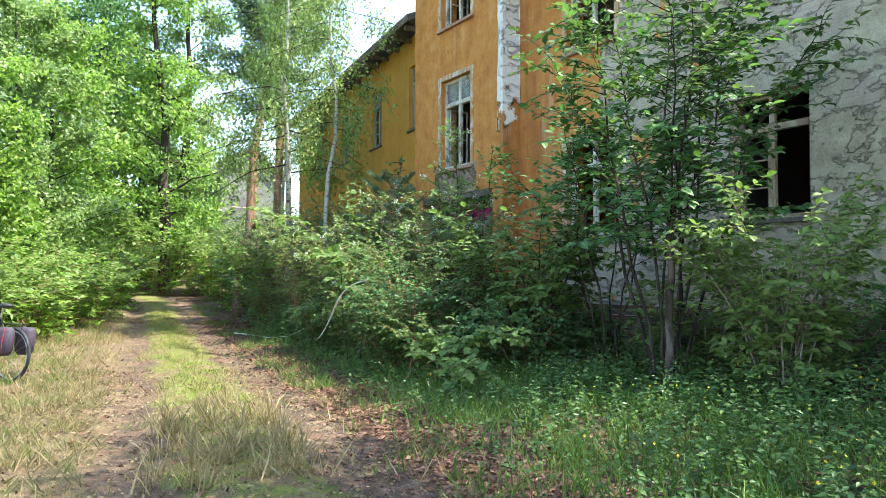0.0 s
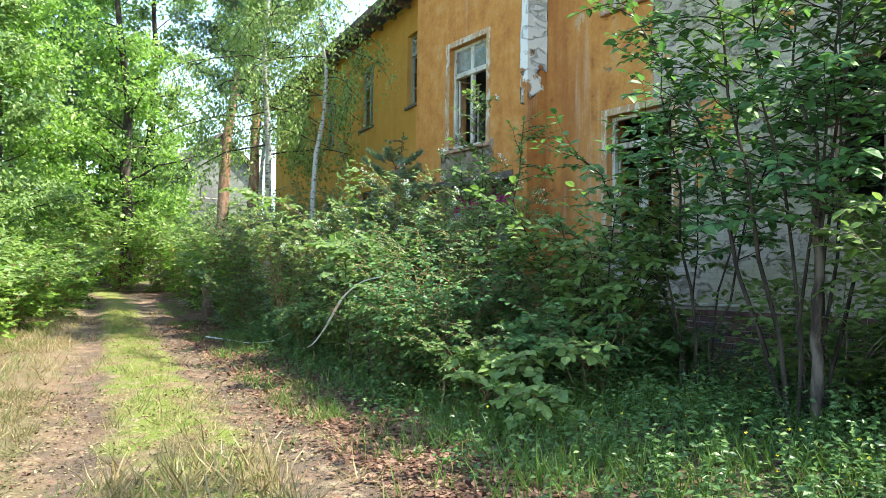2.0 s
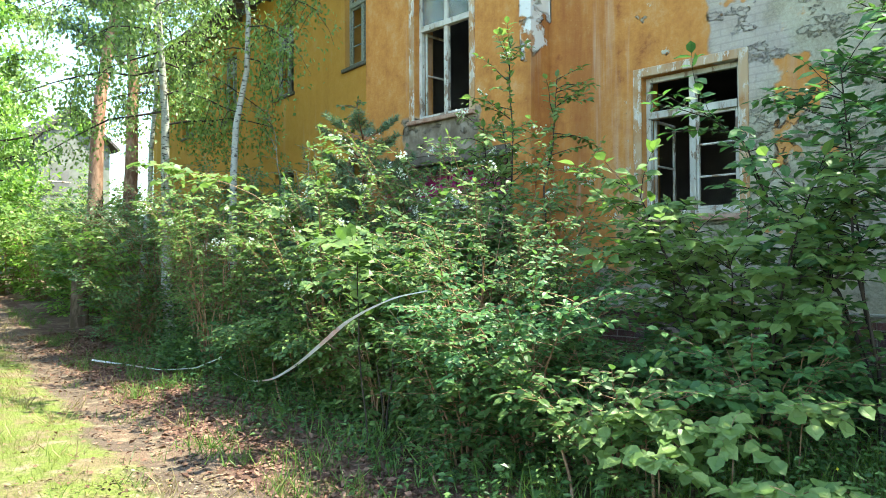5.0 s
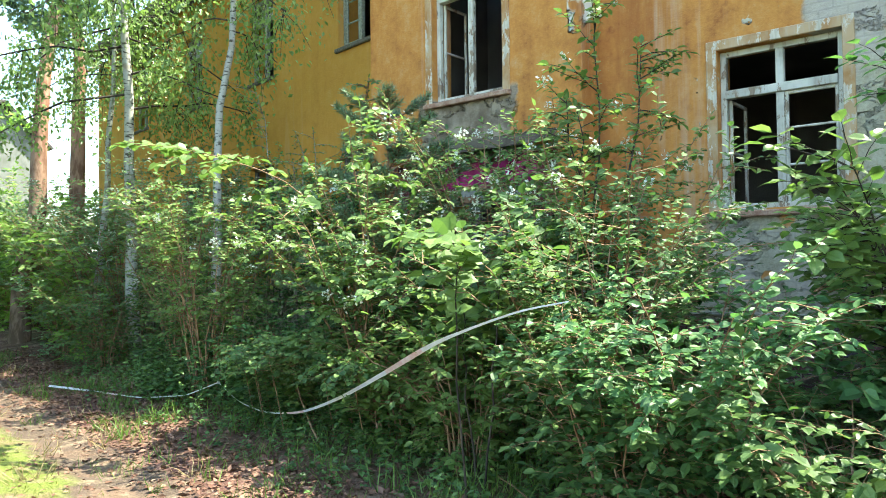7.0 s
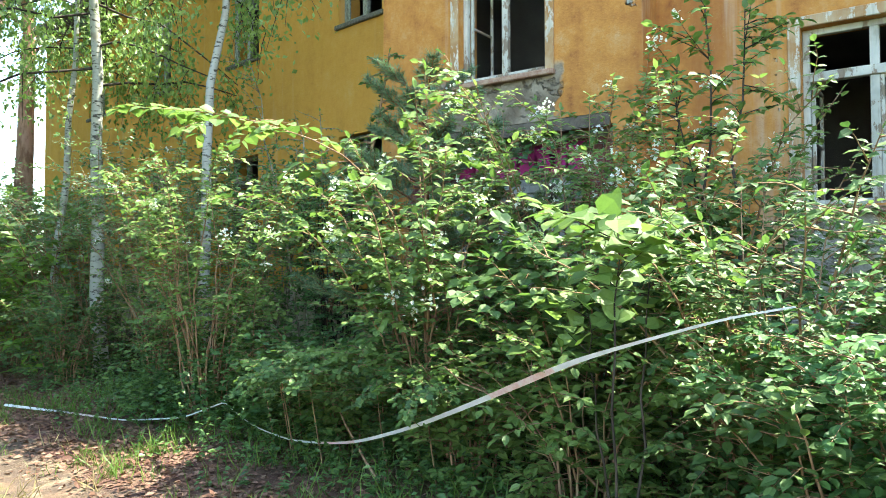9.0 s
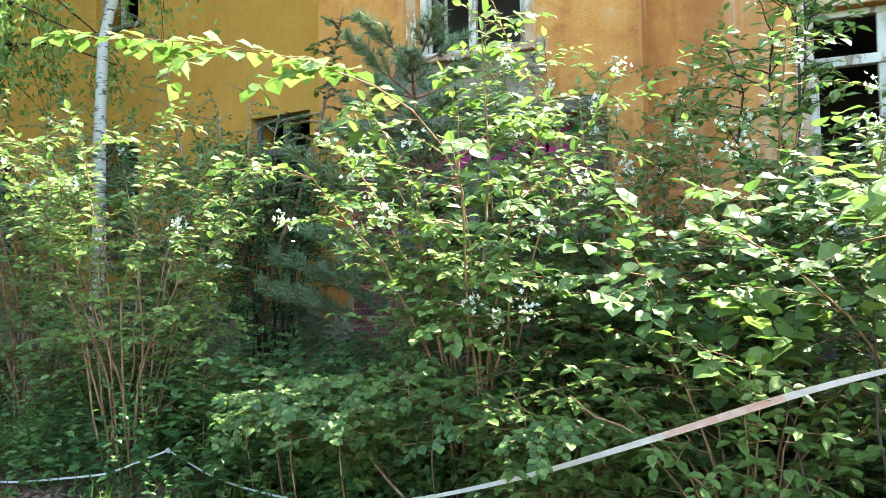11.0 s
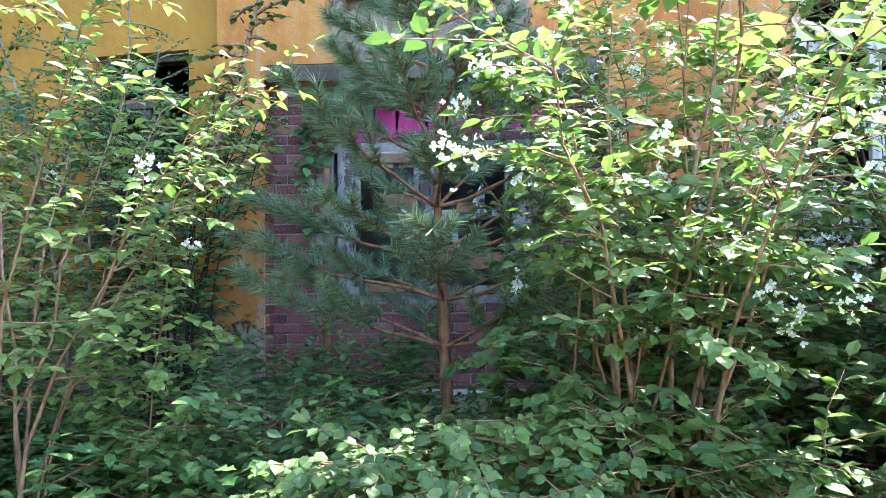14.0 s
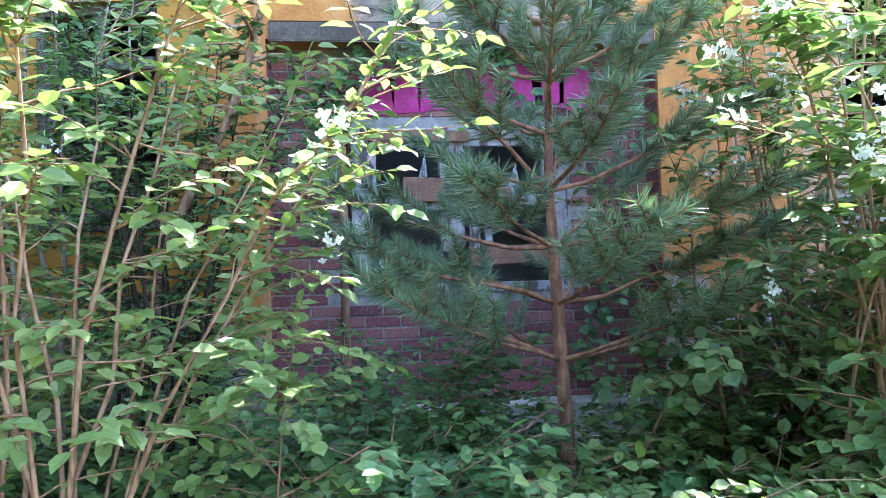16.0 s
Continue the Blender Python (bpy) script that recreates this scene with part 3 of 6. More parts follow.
def build_roofs():
    for nm, a, b, eave in (("roof_near", Y0 - 0.2, Y_BAY0 - 0.05, EAVE), ("roof_far", Y_BAY1 + 0.05, Y1 + 0.35, EAVE_FAR)):
        top = empty(nm, (X_B, (a + b) / 2, eave), "low dark roof with overhanging boarded eaves", "roof", kind="structure")
        inv = Matrix.Translation(-top.location)
        bm = bmesh.new()
        prof = [(X_B - 0.55, eave - 0.02), (X_B - 0.55, eave + 0.14), (X_B + 5.0, eave + 2.6), (X_B + 10.4, eave + 0.14), (X_B + 10.4, eave - 0.02), (X_B + 5.0, eave + 2.4)]
        for y in (a, b):
            [bm.verts.new((px, y, pz)) for px, pz in prof]
        bm.verts.ensure_lookup_table()
        k = len(prof)
        for i in range(k):
            bm.faces.new([bm.verts[i], bm.verts[(i + 1) % k], bm.verts[k + (i + 1) % k], bm.verts[k + i]])
        for o in (0, k):
            for q in ((0, 1, 2, 5), (5, 2, 3, 4)):
                bm.faces.new([bm.verts[o + i] for i in q])
        bm.transform(inv)
        part("roof_sheet", bm, M_ROOF, top)
        y = a + 0.3
        while y < b - 0.2:
            box("rafter_end", -0.5, 0.0, y - top.location.y, y - top.location.y + 0.09, -0.14, -0.025, M_GREYWOOD, top)
            y += 0.85
        box("gutter_board", -0.575, -0.555, a - top.location.y, b - top.location.y, -0.03, 0.15, M_GREYWOOD, top)
        if nm == "roof_far":
            turned(top)
    top = empty("roof_bay", (X_A, 12.7, BAY_TOP), "flat dark roof over the stair bay", "roof", kind="structure")
    box("roof_sheet", -0.12, 3.8, Y_BAY0 - 0.12 - 12.7, Y_BAY1 + 0.12 - 12.7, 0.002, 0.22, M_ROOF, top, 0.02)


build_roofs()


def build_window(name, x, y0, y1, z0, z1, open_leaf=0, glass=(), label="old white casement window with broken panes", wood=None):
    """A two-light casement with fanlights, set back in its opening; parts in world axes."""
    top = empty(name, (x, (y0 + y1) / 2, z0), label, "window", kind="structure")
    w, h = y1 - y0, z1 - z0
    hw = w / 2
    t = 0.06
    fx0, fx1 = 0.10, 0.17

    def bit(nm, a, b, c, d, x0=fx0, x1=fx1, mat=None, bevel=0.006, label=""):
        return box(nm, x0, x1, a, b, c, d, mat or wood or M_WOOD, top, bevel, label)

    bit("window_frame", -hw, -hw + t, 0, h)
    bit("window_frame", hw - t, hw, 0, h)
    bit("window_frame", -hw + t, hw - t, h - t, h)
    bit("window_frame", -hw + t, hw - t, 0, t)
    zt = h * 0.70
    bit("transom", -hw + t, hw - t, zt, zt + 0.09, fx0 - 0.02, fx1)
    bit("mullion", -0.04, 0.04, t, zt)
    bit("mullion", -0.04, 0.04, zt + 0.09, h - t)
    sides = ((-hw + t, -0.04), (0.04, hw - t))
    for k, (a, b) in enumerate(sides):
        if open_leaf & (1 << k):
            continue
        s = 0.035
        for p in ((a, a + s, t, zt), (b - s, b, t, zt), (a + s, b - s, t, t + s), (a + s, b - s, zt - s, zt)):
            bit("casement", *p, fx0 + 0.015, fx1 - 0.015)
        for f in (1 / 3, 2 / 3):
            zz = t + (zt - t) * f
            bit("glazing_bar", a + s, b - s, zz - 0.012, zz + 0.012, fx0 + 0.02, fx1 - 0.02)
    for k, (a, b) in enumerate(sides):
        if open_leaf & (1 << k):
            # a leaf swung into the room
            s, d = 0.035, b - a
            yy = a if k == 0 else b - s
            for p in ((0.0, s, t, zt), (d - s, d, t, zt), (s, d - s, t, t + s), (s, d - s, zt - s, zt), (s, d - s, (t + zt) / 2 - 0.012, (t + zt) / 2 + 0.012)):
                bit("casement", yy, yy + s, p[2], p[3], fx1 + 0.005 + p[0], fx1 + 0.005 + p[1])
        if k in glass:
            pane = bit("pane", a, b, zt + 0.1, h - t, fx0 + 0.03, fx0 + 0.034, M_PANE, 0)
            pane.visible_shadow = False
    # rendered surround and sill
    if wood is not None:
        bit("window_sill", -hw - 0.06, hw + 0.06, -0.07, -0.003, -0.05, 0.02, M_OLDWOOD, 0.01)
        return top
    bit("surround", -hw - 0.11, -hw - 0.003, -0.02, h + 0.11, -0.022, 0.02, M_TRIM)
    bit("surround", hw + 0.003, hw + 0.11, -0.02, h + 0.11, -0.022, 0.02, M_TRIM)
    bit("surround", -hw - 0.003, hw + 0.003, h + 0.003, h + 0.11, -0.022, 0.02, M_TRIM)
    bit("window_sill", -hw - 0.12, hw + 0.12, -0.085, -0.022, -0.07, 0.02, M_SILL, 0.01)
    return top


def pane_material():
    m = Nodes("dusty_pane")
    m.finish(m.mix(m.step(m.noise(5.0), 0.4, 0.7), (0.8, 0.82, 0.8), (0.5, 0.52, 0.5)), 0.12, None, 0.0, 0.5)
    m.bsdf.inputs["Transmission Weight"].default_value = 0.8
    return m.mat


M_PANE = pane_material()
M_SILL = surface("brick_sill", (0.26, 0.13, 0.08), (0.42, 0.28, 0.20), 9.0, 0.85, 0.5)
n_win = 0
for (y, z) in W_NEAR:
    for k in (0, 1):
        n_win += 1
        zz = z + k * UP
        build_window("window_%d" % n_win, X_B, y, y + WIN_W, zz, zz + WIN_H, 2 if k == 0 and y > 8 else 3 if k else 1, (1,) if k else (), **({"wood": M_TANWOOD, "label": "decayed tan wooden window with its panes gone"} if y < 8 else {}))
for y in W_FAR:
    for z in (1.85, 5.1):
        n_win += 1
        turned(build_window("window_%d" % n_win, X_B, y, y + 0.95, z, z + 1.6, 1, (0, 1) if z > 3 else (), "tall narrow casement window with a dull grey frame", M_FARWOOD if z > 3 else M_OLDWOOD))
for z0, z1 in ((3.72, 5.66), (6.85, 8.45)):
    n_win += 1
    build_window("window_%d" % n_win, X_A, 12.08, 13.24, z0, z1, 3, (0, 1), "stair window with empty lower lights")


# ---- plants ----
RNG = np.random.default_rng(7)


def rnd(a, b, n=None):
    return RNG.uniform(a, b, n)


def bent(start, direction, length, k=5, lift=0.0, wobble=0.06):
    """A softly bent twig as k points."""
    d = np.asarray(direction, float)
    d = d / np.linalg.norm(d)
    t = np.linspace(0, 1, k)[:, None]
    off = np.cumsum(RNG.normal(0, wobble * length / k, (k, 3)), axis=0)
    off[0] = 0
    return np.asarray(start) + d * length * t + np.array([0, 0, lift * length]) * t ** 2 + off


def along(pts, s):
    """The place and heading at share s of a path."""
    f = s * (len(pts) - 1)
    i = min(int(f), len(pts) - 2)
    return pts[i] + (pts[i + 1] - pts[i]) * (f - i), pts[i + 1] - pts[i]


def twig_leaves(pts, step, size, out, start=0.15, splay=0.9, tilt=0.24, whorl=1):
    """Leaves in pairs along a twig; adds (pos, fwd, up, size) to out."""
    length = np.linalg.norm(np.diff(pts, axis=0), axis=1).sum()
    n = max(2, int(length * (1 - start) / step))
    for i in range(n):
        p, d = along(pts, start + (1 - start) * (i + 0.5) / n)
        d = d / (np.linalg.norm(d) + 1e-9)
        side = np.cross(d, (0, 0, 1.0))
        side = side / (np.linalg.norm(side) + 1e-6)
        for sgn in (-1, 1):
            for _ in range(whorl):
                f = d * rnd(0.2, 0.8) + sgn * side * splay + RNG.normal(0, 0.25, 3)
                f[2] -= rnd(0.0, 0.3)
                up = np.array([-0.4, -0.22, 1.0]) + RNG.normal(0, tilt, 3)
                out.append((p + RNG.normal(0, 0.008, 3), f, up, size * rnd(0.6, 1.15)))
    out.append((pts[-1], pts[-1] - pts[-2] + np.array([0, 0, -0.01]), np.array([0, 0, 1.0]) + RNG.normal(0, tilt, 3), size))


def leaf_mesh(name, shape, out):
    pos, fwd, up, size = (np.array([o[i] for o in out], float) for i in range(4))
    return leaves(name, shape, pos, fwd, up, size)


def flower_cluster(place, n, spread, out, size=0.0155):
    """Small four-petalled flowers in a bunch."""
    for _ in range(n):
        c = np.asarray(place) + RNG.normal(0, spread, 3)
        up = RNG.normal(0, 1, 3) + np.array([-0.6, -0.3, 0.6])
        up = up / np.linalg.norm(up)
        a = np.cross(up, (0.3, 0.2, 1.0))
        a = a / np.linalg.norm(a)
        b = np.cross(up, a)
        for q in range(4):
            th = q * math.pi / 2
            out.append((c, a * math.cos(th) + b * math.sin(th) + up * 0.25, up, size * rnd(0.8, 1.2)))


def shrub(name, label, base, height, spread, stems, twigs, leaf, step, shape=LEAF8, mat=M_LEAF, stem_mat=M_STEM, bare=0.3, flowers=0, twig_len=0.4, thick=0.011, lean=(0, 0), top_mat=None, arch=1.7, category="shrub", group="shrubs along the wall"):
    """A many-stemmed shrub: arching stems, twigs with paired leaves, some with white flowers."""
    top = empty(name, base, label, category, group)
    if group == "shrubs along the wall":
        leaf, step = leaf * 1.2, step * 1.32
    out, bright, blooms, fine = [], [], [], []
    for i in range(stems):
        paths = []
        az = 2 * math.pi * (i + rnd(0, 0.9)) / stems
        reach = spread * rnd(0.35, 1.0)
        h = height * rnd(0.72, 1.05)
        foot = np.array([math.cos(az), math.sin(az), 0]) * rnd(0.02, 0.16) * (1 + spread * 0.4)
        t = np.linspace(0, 1, 8)[:, None]
        path = foot + np.array([0, 0, h]) * (t - 0.12 * t ** 3) + np.array([math.cos(az) * reach + lean[0], math.sin(az) * reach + lean[1], 0]) * t ** arch
        path = path + np.cumsum(RNG.normal(0, 0.012 * height, (8, 3)), axis=0) * (t > 0)
        path[0, 2] = -0.12
        paths.append((path, np.linspace(thick * rnd(0.8, 1.3), thick * 0.25, 8)))
        for j in range(twigs):
            s = bare + (1 - bare) * (j + rnd(0, 1)) / twigs
            p, d = along(path, min(s, 0.995))
            a2 = az + rnd(-1.9, 1.9)
            dirn = np.array([math.cos(a2), math.sin(a2), rnd(0.05, 0.7)])
            if s > 0.3 and rnd(0, 1) < 0.25:
                fork = bent(p, dirn + np.array([rnd(-0.8, 0.8), rnd(-0.8, 0.8), 0.2]), twig_len * rnd(0.6, 1.1), 4, rnd(-0.3, 0.0), 0.1)
                fine.append((fork, np.linspace(thick * 0.3, thick * 0.1, 4)))
                twig_leaves(fork, step, leaf, out)
            tw = bent(p, dirn, twig_len * rnd(0.5, 1.2) * (1.15 - 0.4 * s), 5, rnd(-0.35, 0.05), 0.1)
            fine.append((tw, np.linspace(thick * 0.33, thick * 0.12, 5)))
            # top_mat recolours the upper leaves to stand in for sunlight on them.
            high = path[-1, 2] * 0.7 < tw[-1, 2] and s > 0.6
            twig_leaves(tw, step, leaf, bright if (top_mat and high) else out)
            if flowers and s > 0.45 and rnd(0, 1) < flowers:
                flower_cluster(tw[-1] + (0, 0, 0.02), int(rnd(8, 22)), 0.03, blooms)
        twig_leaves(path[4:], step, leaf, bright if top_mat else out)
        link_mesh("stem", tubes("stem", paths, 6 if thick > 0.0125 else 5), stem_mat, top)
    tagged(link_mesh("twig_growth", tubes("twig_growth", fine, 4), stem_mat, top), kind="stuff")
    if out:
        link_mesh("foliage", leaf_mesh("foliage", shape, out), mat, top)
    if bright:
        link_mesh("young_foliage", leaf_mesh("young_foliage", shape, bright), top_mat, top, "upper leaves, their colour chosen as if sunlit")
    if blooms:
        link_mesh("blossom", leaf_mesh("blossom", PETAL, blooms), M_PETAL, top, "bunches of white four-petalled flowers")
    return top


def tree(name, label, base, height, trunk_r, crown_lo, crown_r, limbs, leaf, per_limb, mat, bark, shape=LEAF2, lean=(0, 0), droop=0.0, spray=0.45, clumps=7, group="trees beside the track", squash=0.8):
    """A tapering trunk, limbs, and a crown of leaves in loose clumps round the limbs' twigs."""
    top = empty(name, base, label, "tree", group)
    t = np.linspace(0, 1, 12)[:, None]
    trunk = np.array([0, 0, height]) * t + np.array([lean[0], lean[1], 0]) * t + np.cumsum(RNG.normal(0, 0.006 * height, (12, 3)) * (1, 1, 0), axis=0) * (t > 0)
    trunk[0, 2] = -0.2
    link_mesh("trunk", tubes("trunk", [(trunk, trunk_r * (1.15 - np.linspace(0, 1, 12)))], 12), bark, top)
    pos, siz, fine = [], [], []
    for i in range(limbs):
        paths = []
        s = crown_lo + (0.98 - crown_lo) * ((i + rnd(0, 0.8)) / limbs)
        p, _ = along(trunk, min(s, 0.99))
        az = i * 2.4 + rnd(-0.6, 0.6)
        shape_s = math.sin(math.pi * min(1, 0.18 + 0.82 * (s - crown_lo) / (1 - crown_lo)) ** 0.8)
        ln = crown_r * (0.4 + 0.75 * shape_s) * rnd(0.7, 1.2)
        limb = bent(p, (math.cos(az), math.sin(az), rnd(0.15, 0.75) - droop * 0.4), ln, 6, -droop * 0.5, 0.14)
        paths.append((limb, np.linspace(trunk_r * 0.32 * (1.1 - s), 0.008, 6)))
        for c in range(clumps):
            q, d = along(limb, rnd(0.25, 1.0))
            twig = bent(q, np.array([rnd(-1, 1), rnd(-1, 1), rnd(-0.3, 0.7) - droop]), spray * rnd(0.6, 1.7), 4, -droop, 0.15)
            fine.append((twig, np.linspace(0.007, 0.003, 4)))
            n = int(per_limb / clumps)
            share = RNG.uniform(0.1, 1.0, n)
            pts = np.array([along(twig, v)[0] for v in share])
            pos.append(pts + RNG.normal(0, spray * 0.34, (n, 3)) * (1, 1, squash * (1 + droop)))
            siz.append(leaf * RNG.uniform(0.6, 1.2, n))
        link_mesh("limb", tubes("limb", paths, 4), M_BARK if bark == M_BIRCH else bark, top)
    tagged(link_mesh("twig_growth", tubes("twig_growth", fine, 3), M_BARK if bark == M_BIRCH else bark, top), kind="stuff")
    pos, siz = np.concatenate(pos), np.concatenate(siz)
    n = len(pos)
    fwd = RNG.normal(0, 1, (n, 3)) + (0, 0, -0.3 - droop)
    up = RNG.normal(0, 0.5, (n, 3)) + (0.2, -0.6, 0.8)
    link_mesh("crown", leaves("crown", shape, pos, fwd, up, siz), mat, top)
    return top


def spun(x, y, z=0.0, turn=0.0, size=1.0):
    return Matrix.Translation((x, y, z)) @ Matrix.Rotation(turn, 4, "Z") @ Matrix.Scale(size, 4)


def gz(x, y):
    return ground_height(x, y)


def at(x, y):
    return (x, y, gz(x, y))


# shrubs beside the track and before the wall
MO, BS, SN = "mock_orange_shrub", "broadleaf_shrub", "snowberry_shrub"
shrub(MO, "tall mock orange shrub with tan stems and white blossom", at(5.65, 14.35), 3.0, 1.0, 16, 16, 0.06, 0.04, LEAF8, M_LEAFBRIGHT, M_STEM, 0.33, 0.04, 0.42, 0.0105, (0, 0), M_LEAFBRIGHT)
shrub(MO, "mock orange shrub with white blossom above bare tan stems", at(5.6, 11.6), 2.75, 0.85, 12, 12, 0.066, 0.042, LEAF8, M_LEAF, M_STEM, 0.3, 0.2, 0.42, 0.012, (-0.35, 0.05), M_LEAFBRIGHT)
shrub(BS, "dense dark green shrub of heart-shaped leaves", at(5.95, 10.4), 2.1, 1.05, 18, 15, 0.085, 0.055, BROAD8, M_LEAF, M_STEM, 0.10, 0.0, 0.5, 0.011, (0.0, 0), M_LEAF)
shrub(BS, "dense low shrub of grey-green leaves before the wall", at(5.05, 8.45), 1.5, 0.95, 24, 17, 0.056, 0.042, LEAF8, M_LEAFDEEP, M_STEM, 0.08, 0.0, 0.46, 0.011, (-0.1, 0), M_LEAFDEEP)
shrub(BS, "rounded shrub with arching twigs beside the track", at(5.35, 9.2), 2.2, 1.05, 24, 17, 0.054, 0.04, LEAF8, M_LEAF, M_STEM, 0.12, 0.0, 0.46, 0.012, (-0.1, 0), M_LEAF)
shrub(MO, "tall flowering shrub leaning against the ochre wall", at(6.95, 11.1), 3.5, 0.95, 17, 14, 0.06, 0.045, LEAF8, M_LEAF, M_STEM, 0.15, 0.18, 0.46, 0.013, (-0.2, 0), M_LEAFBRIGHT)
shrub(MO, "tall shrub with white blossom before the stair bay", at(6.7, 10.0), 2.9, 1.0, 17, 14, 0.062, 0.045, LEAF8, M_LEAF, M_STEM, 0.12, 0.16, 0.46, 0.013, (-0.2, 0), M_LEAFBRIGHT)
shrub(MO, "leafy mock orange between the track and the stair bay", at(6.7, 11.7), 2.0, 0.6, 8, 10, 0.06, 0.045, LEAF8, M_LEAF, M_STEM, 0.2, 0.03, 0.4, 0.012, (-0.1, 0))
shrub(BS, "bushy green shrub under the grey wall", at(6.7, 7.2), 0.7, 0.8, 18, 11, 0.08, 0.055, BROAD8, M_LEAFDEEP, M_GREYSTEM, 0.06, 0.0, 0.46)
# Bright leaf colour here stands in for light under the wall.
shrub(BS, "bushy green shrub under the grey wall", at(6.5, 3.9), 2.1, 1.3, 24, 15, 0.085, 0.05, LEAF8, M_LEAFBRIGHT, M_GREYSTEM, 0.06, 0.0, 0.46)
shrub(BS, "bushy green shrub under the decayed window", at(6.9, 5.1), 1.3, 0.9, 14, 12, 0.085, 0.065, LEAF8, M_LEAFBRIGHT, M_GREYSTEM, 0.06, 0.0, 0.46)
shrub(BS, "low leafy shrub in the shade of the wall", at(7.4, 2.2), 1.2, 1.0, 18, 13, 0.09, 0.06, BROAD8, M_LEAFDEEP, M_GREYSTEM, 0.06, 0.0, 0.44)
shrub(SN, "dense small-leaved shrub along the track", at(6.6, 16.6), 3.3, 1.25, 20, 15, 0.055, 0.042, LEAF4, M_LEAFBRIGHT, M_STEM, 0.1, 0.03, 0.46, 0.011, (-0.15, 0), M_WILLOW)
shrub(SN, "dense small-leaved shrub along the track", at(7.0, 18.9), 3.4, 1.4, 20, 16, 0.065, 0.05, LEAF4, M_WILLOW, M_STEM, 0.06, 0.02, 0.46, 0.011, (-0.15, 0), M_WILLOW)
shrub(SN, "pale green shrub beside the far track", at(7.5, 21.6), 3.5, 1.5, 20, 15, 0.075, 0.055, LEAF4, M_WILLOW, M_STEM, 0.05, 0.0, 0.5, 0.011, (-0.15, 0), M_WILLOW)
shrub(SN, "pale green shrub beside the far track", at(8.3, 25.0), 3.4, 1.6, 24, 15, 0.08, 0.06, LEAF4, M_WILLOW, M_STEM, 0.05, 0.0, 0.5, 0.011, (-0.15, 0), M_WILLOW)
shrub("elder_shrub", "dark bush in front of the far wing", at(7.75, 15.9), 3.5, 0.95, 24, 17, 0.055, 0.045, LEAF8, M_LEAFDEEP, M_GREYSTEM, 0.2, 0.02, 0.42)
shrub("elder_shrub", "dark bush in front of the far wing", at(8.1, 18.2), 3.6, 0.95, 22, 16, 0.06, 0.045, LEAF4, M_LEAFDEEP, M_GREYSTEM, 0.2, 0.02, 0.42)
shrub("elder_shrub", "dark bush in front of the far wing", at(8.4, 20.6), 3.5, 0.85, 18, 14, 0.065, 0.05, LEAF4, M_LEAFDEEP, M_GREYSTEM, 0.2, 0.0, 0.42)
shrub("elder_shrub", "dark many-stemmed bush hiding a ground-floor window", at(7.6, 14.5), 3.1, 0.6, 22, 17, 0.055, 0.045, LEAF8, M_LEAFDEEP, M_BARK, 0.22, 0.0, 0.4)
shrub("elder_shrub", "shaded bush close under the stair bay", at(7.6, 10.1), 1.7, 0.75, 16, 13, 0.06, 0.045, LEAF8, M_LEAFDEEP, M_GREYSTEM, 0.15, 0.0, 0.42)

for x, y, h, sp, mt in ((4.95, 7.6, 0.95, 0.75, M_LEAF), (4.75, 8.7, 1.1, 0.6, M_LEAF), (5.75, 12.35, 0.75, 0.45, M_LEAFBRIGHT), (5.95, 13.15, 0.6, 0.45, M_LEAF), (5.4, 11.1, 0.95, 0.5, M_LEAFBRIGHT), (5.2, 8.9, 1.1, 0.8, M_LEAF), (5.25, 10.2, 1.2, 0.8, M_LEAFBRIGHT), (6.1, 9.3, 0.7, 0.6, M_LEAFDEEP), (6.3, 11.3, 1.3, 0.8, M_LEAF), (6.2, 13.4, 0.85, 0.7, M_LEAFDEEP),
                        (6.4, 15.3, 1.5, 0.8, M_LEAF), (6.1, 17.9, 1.4, 0.8, M_LEAF), (6.6, 20.2, 1.6, 0.9, M_WILLOW), (5.9, 7.0, 1.0, 0.8, M_LEAFDEEP), (7.6, 13.2, 0.9, 0.6, M_LEAFDEEP), (7.4, 5.4, 0.8, 0.8, M_LEAFDEEP), (7.9, 4.2, 1.2, 0.8, M_LEAFDEEP)):
    shrub("low_shrub", "low dense shrub filling the gaps under taller bushes", at(x, y), h, sp, 15, 12, 0.066, 0.05, LEAF8, mt, M_STEM, 0.0, 0.0, 0.42, 0.009)

# saplings
SG = "saplings before the wall"
shrub("elm_sapling", "young elm with dark stems and drooping green leaves", at(6.2, 5.0), 4.9, 1.6, 9, 32, 0.13, 0.085, LEAF8, M_LEAFDEEP, M_BARK, 0.34, 0.0, 0.85, 0.02, (0, 0), M_LEAF, 1.4, "sapling", SG)
shrub("elm_sapling", "slim elm sapling with layered leaves", at(6.65, 6.35), 3.5, 1.15, 6, 22, 0.125, 0.085, LEAF8, M_LEAFDEEP, M_BARK, 0.42, 0.0, 0.65, 0.015, (-0.1, 0), None, 1.4, "sapling", SG)
shrub("elm_sapling", "leaning elm sapling with large shaded leaves", at(6.3, 7.3), 2.1, 1.05, 12, 18, 0.13, 0.08, LEAF8, M_LEAFBRIGHT, M_BARK, 0.35, 0.0, 0.6, 0.013, (0, 0), None, 1.4, "sapling", SG)
shrub("linden_sapling", "small linden sapling with large bright yellow-green leaves", at(4.75, 9.75), 1.85, 0.3, 3, 6, 0.125, 0.075, BROAD8, M_LEAFBRIGHT, M_BARK, 0.74, 0.0, 0.42, 0.010, (0, 0), None, 1.5, "sapling", SG)
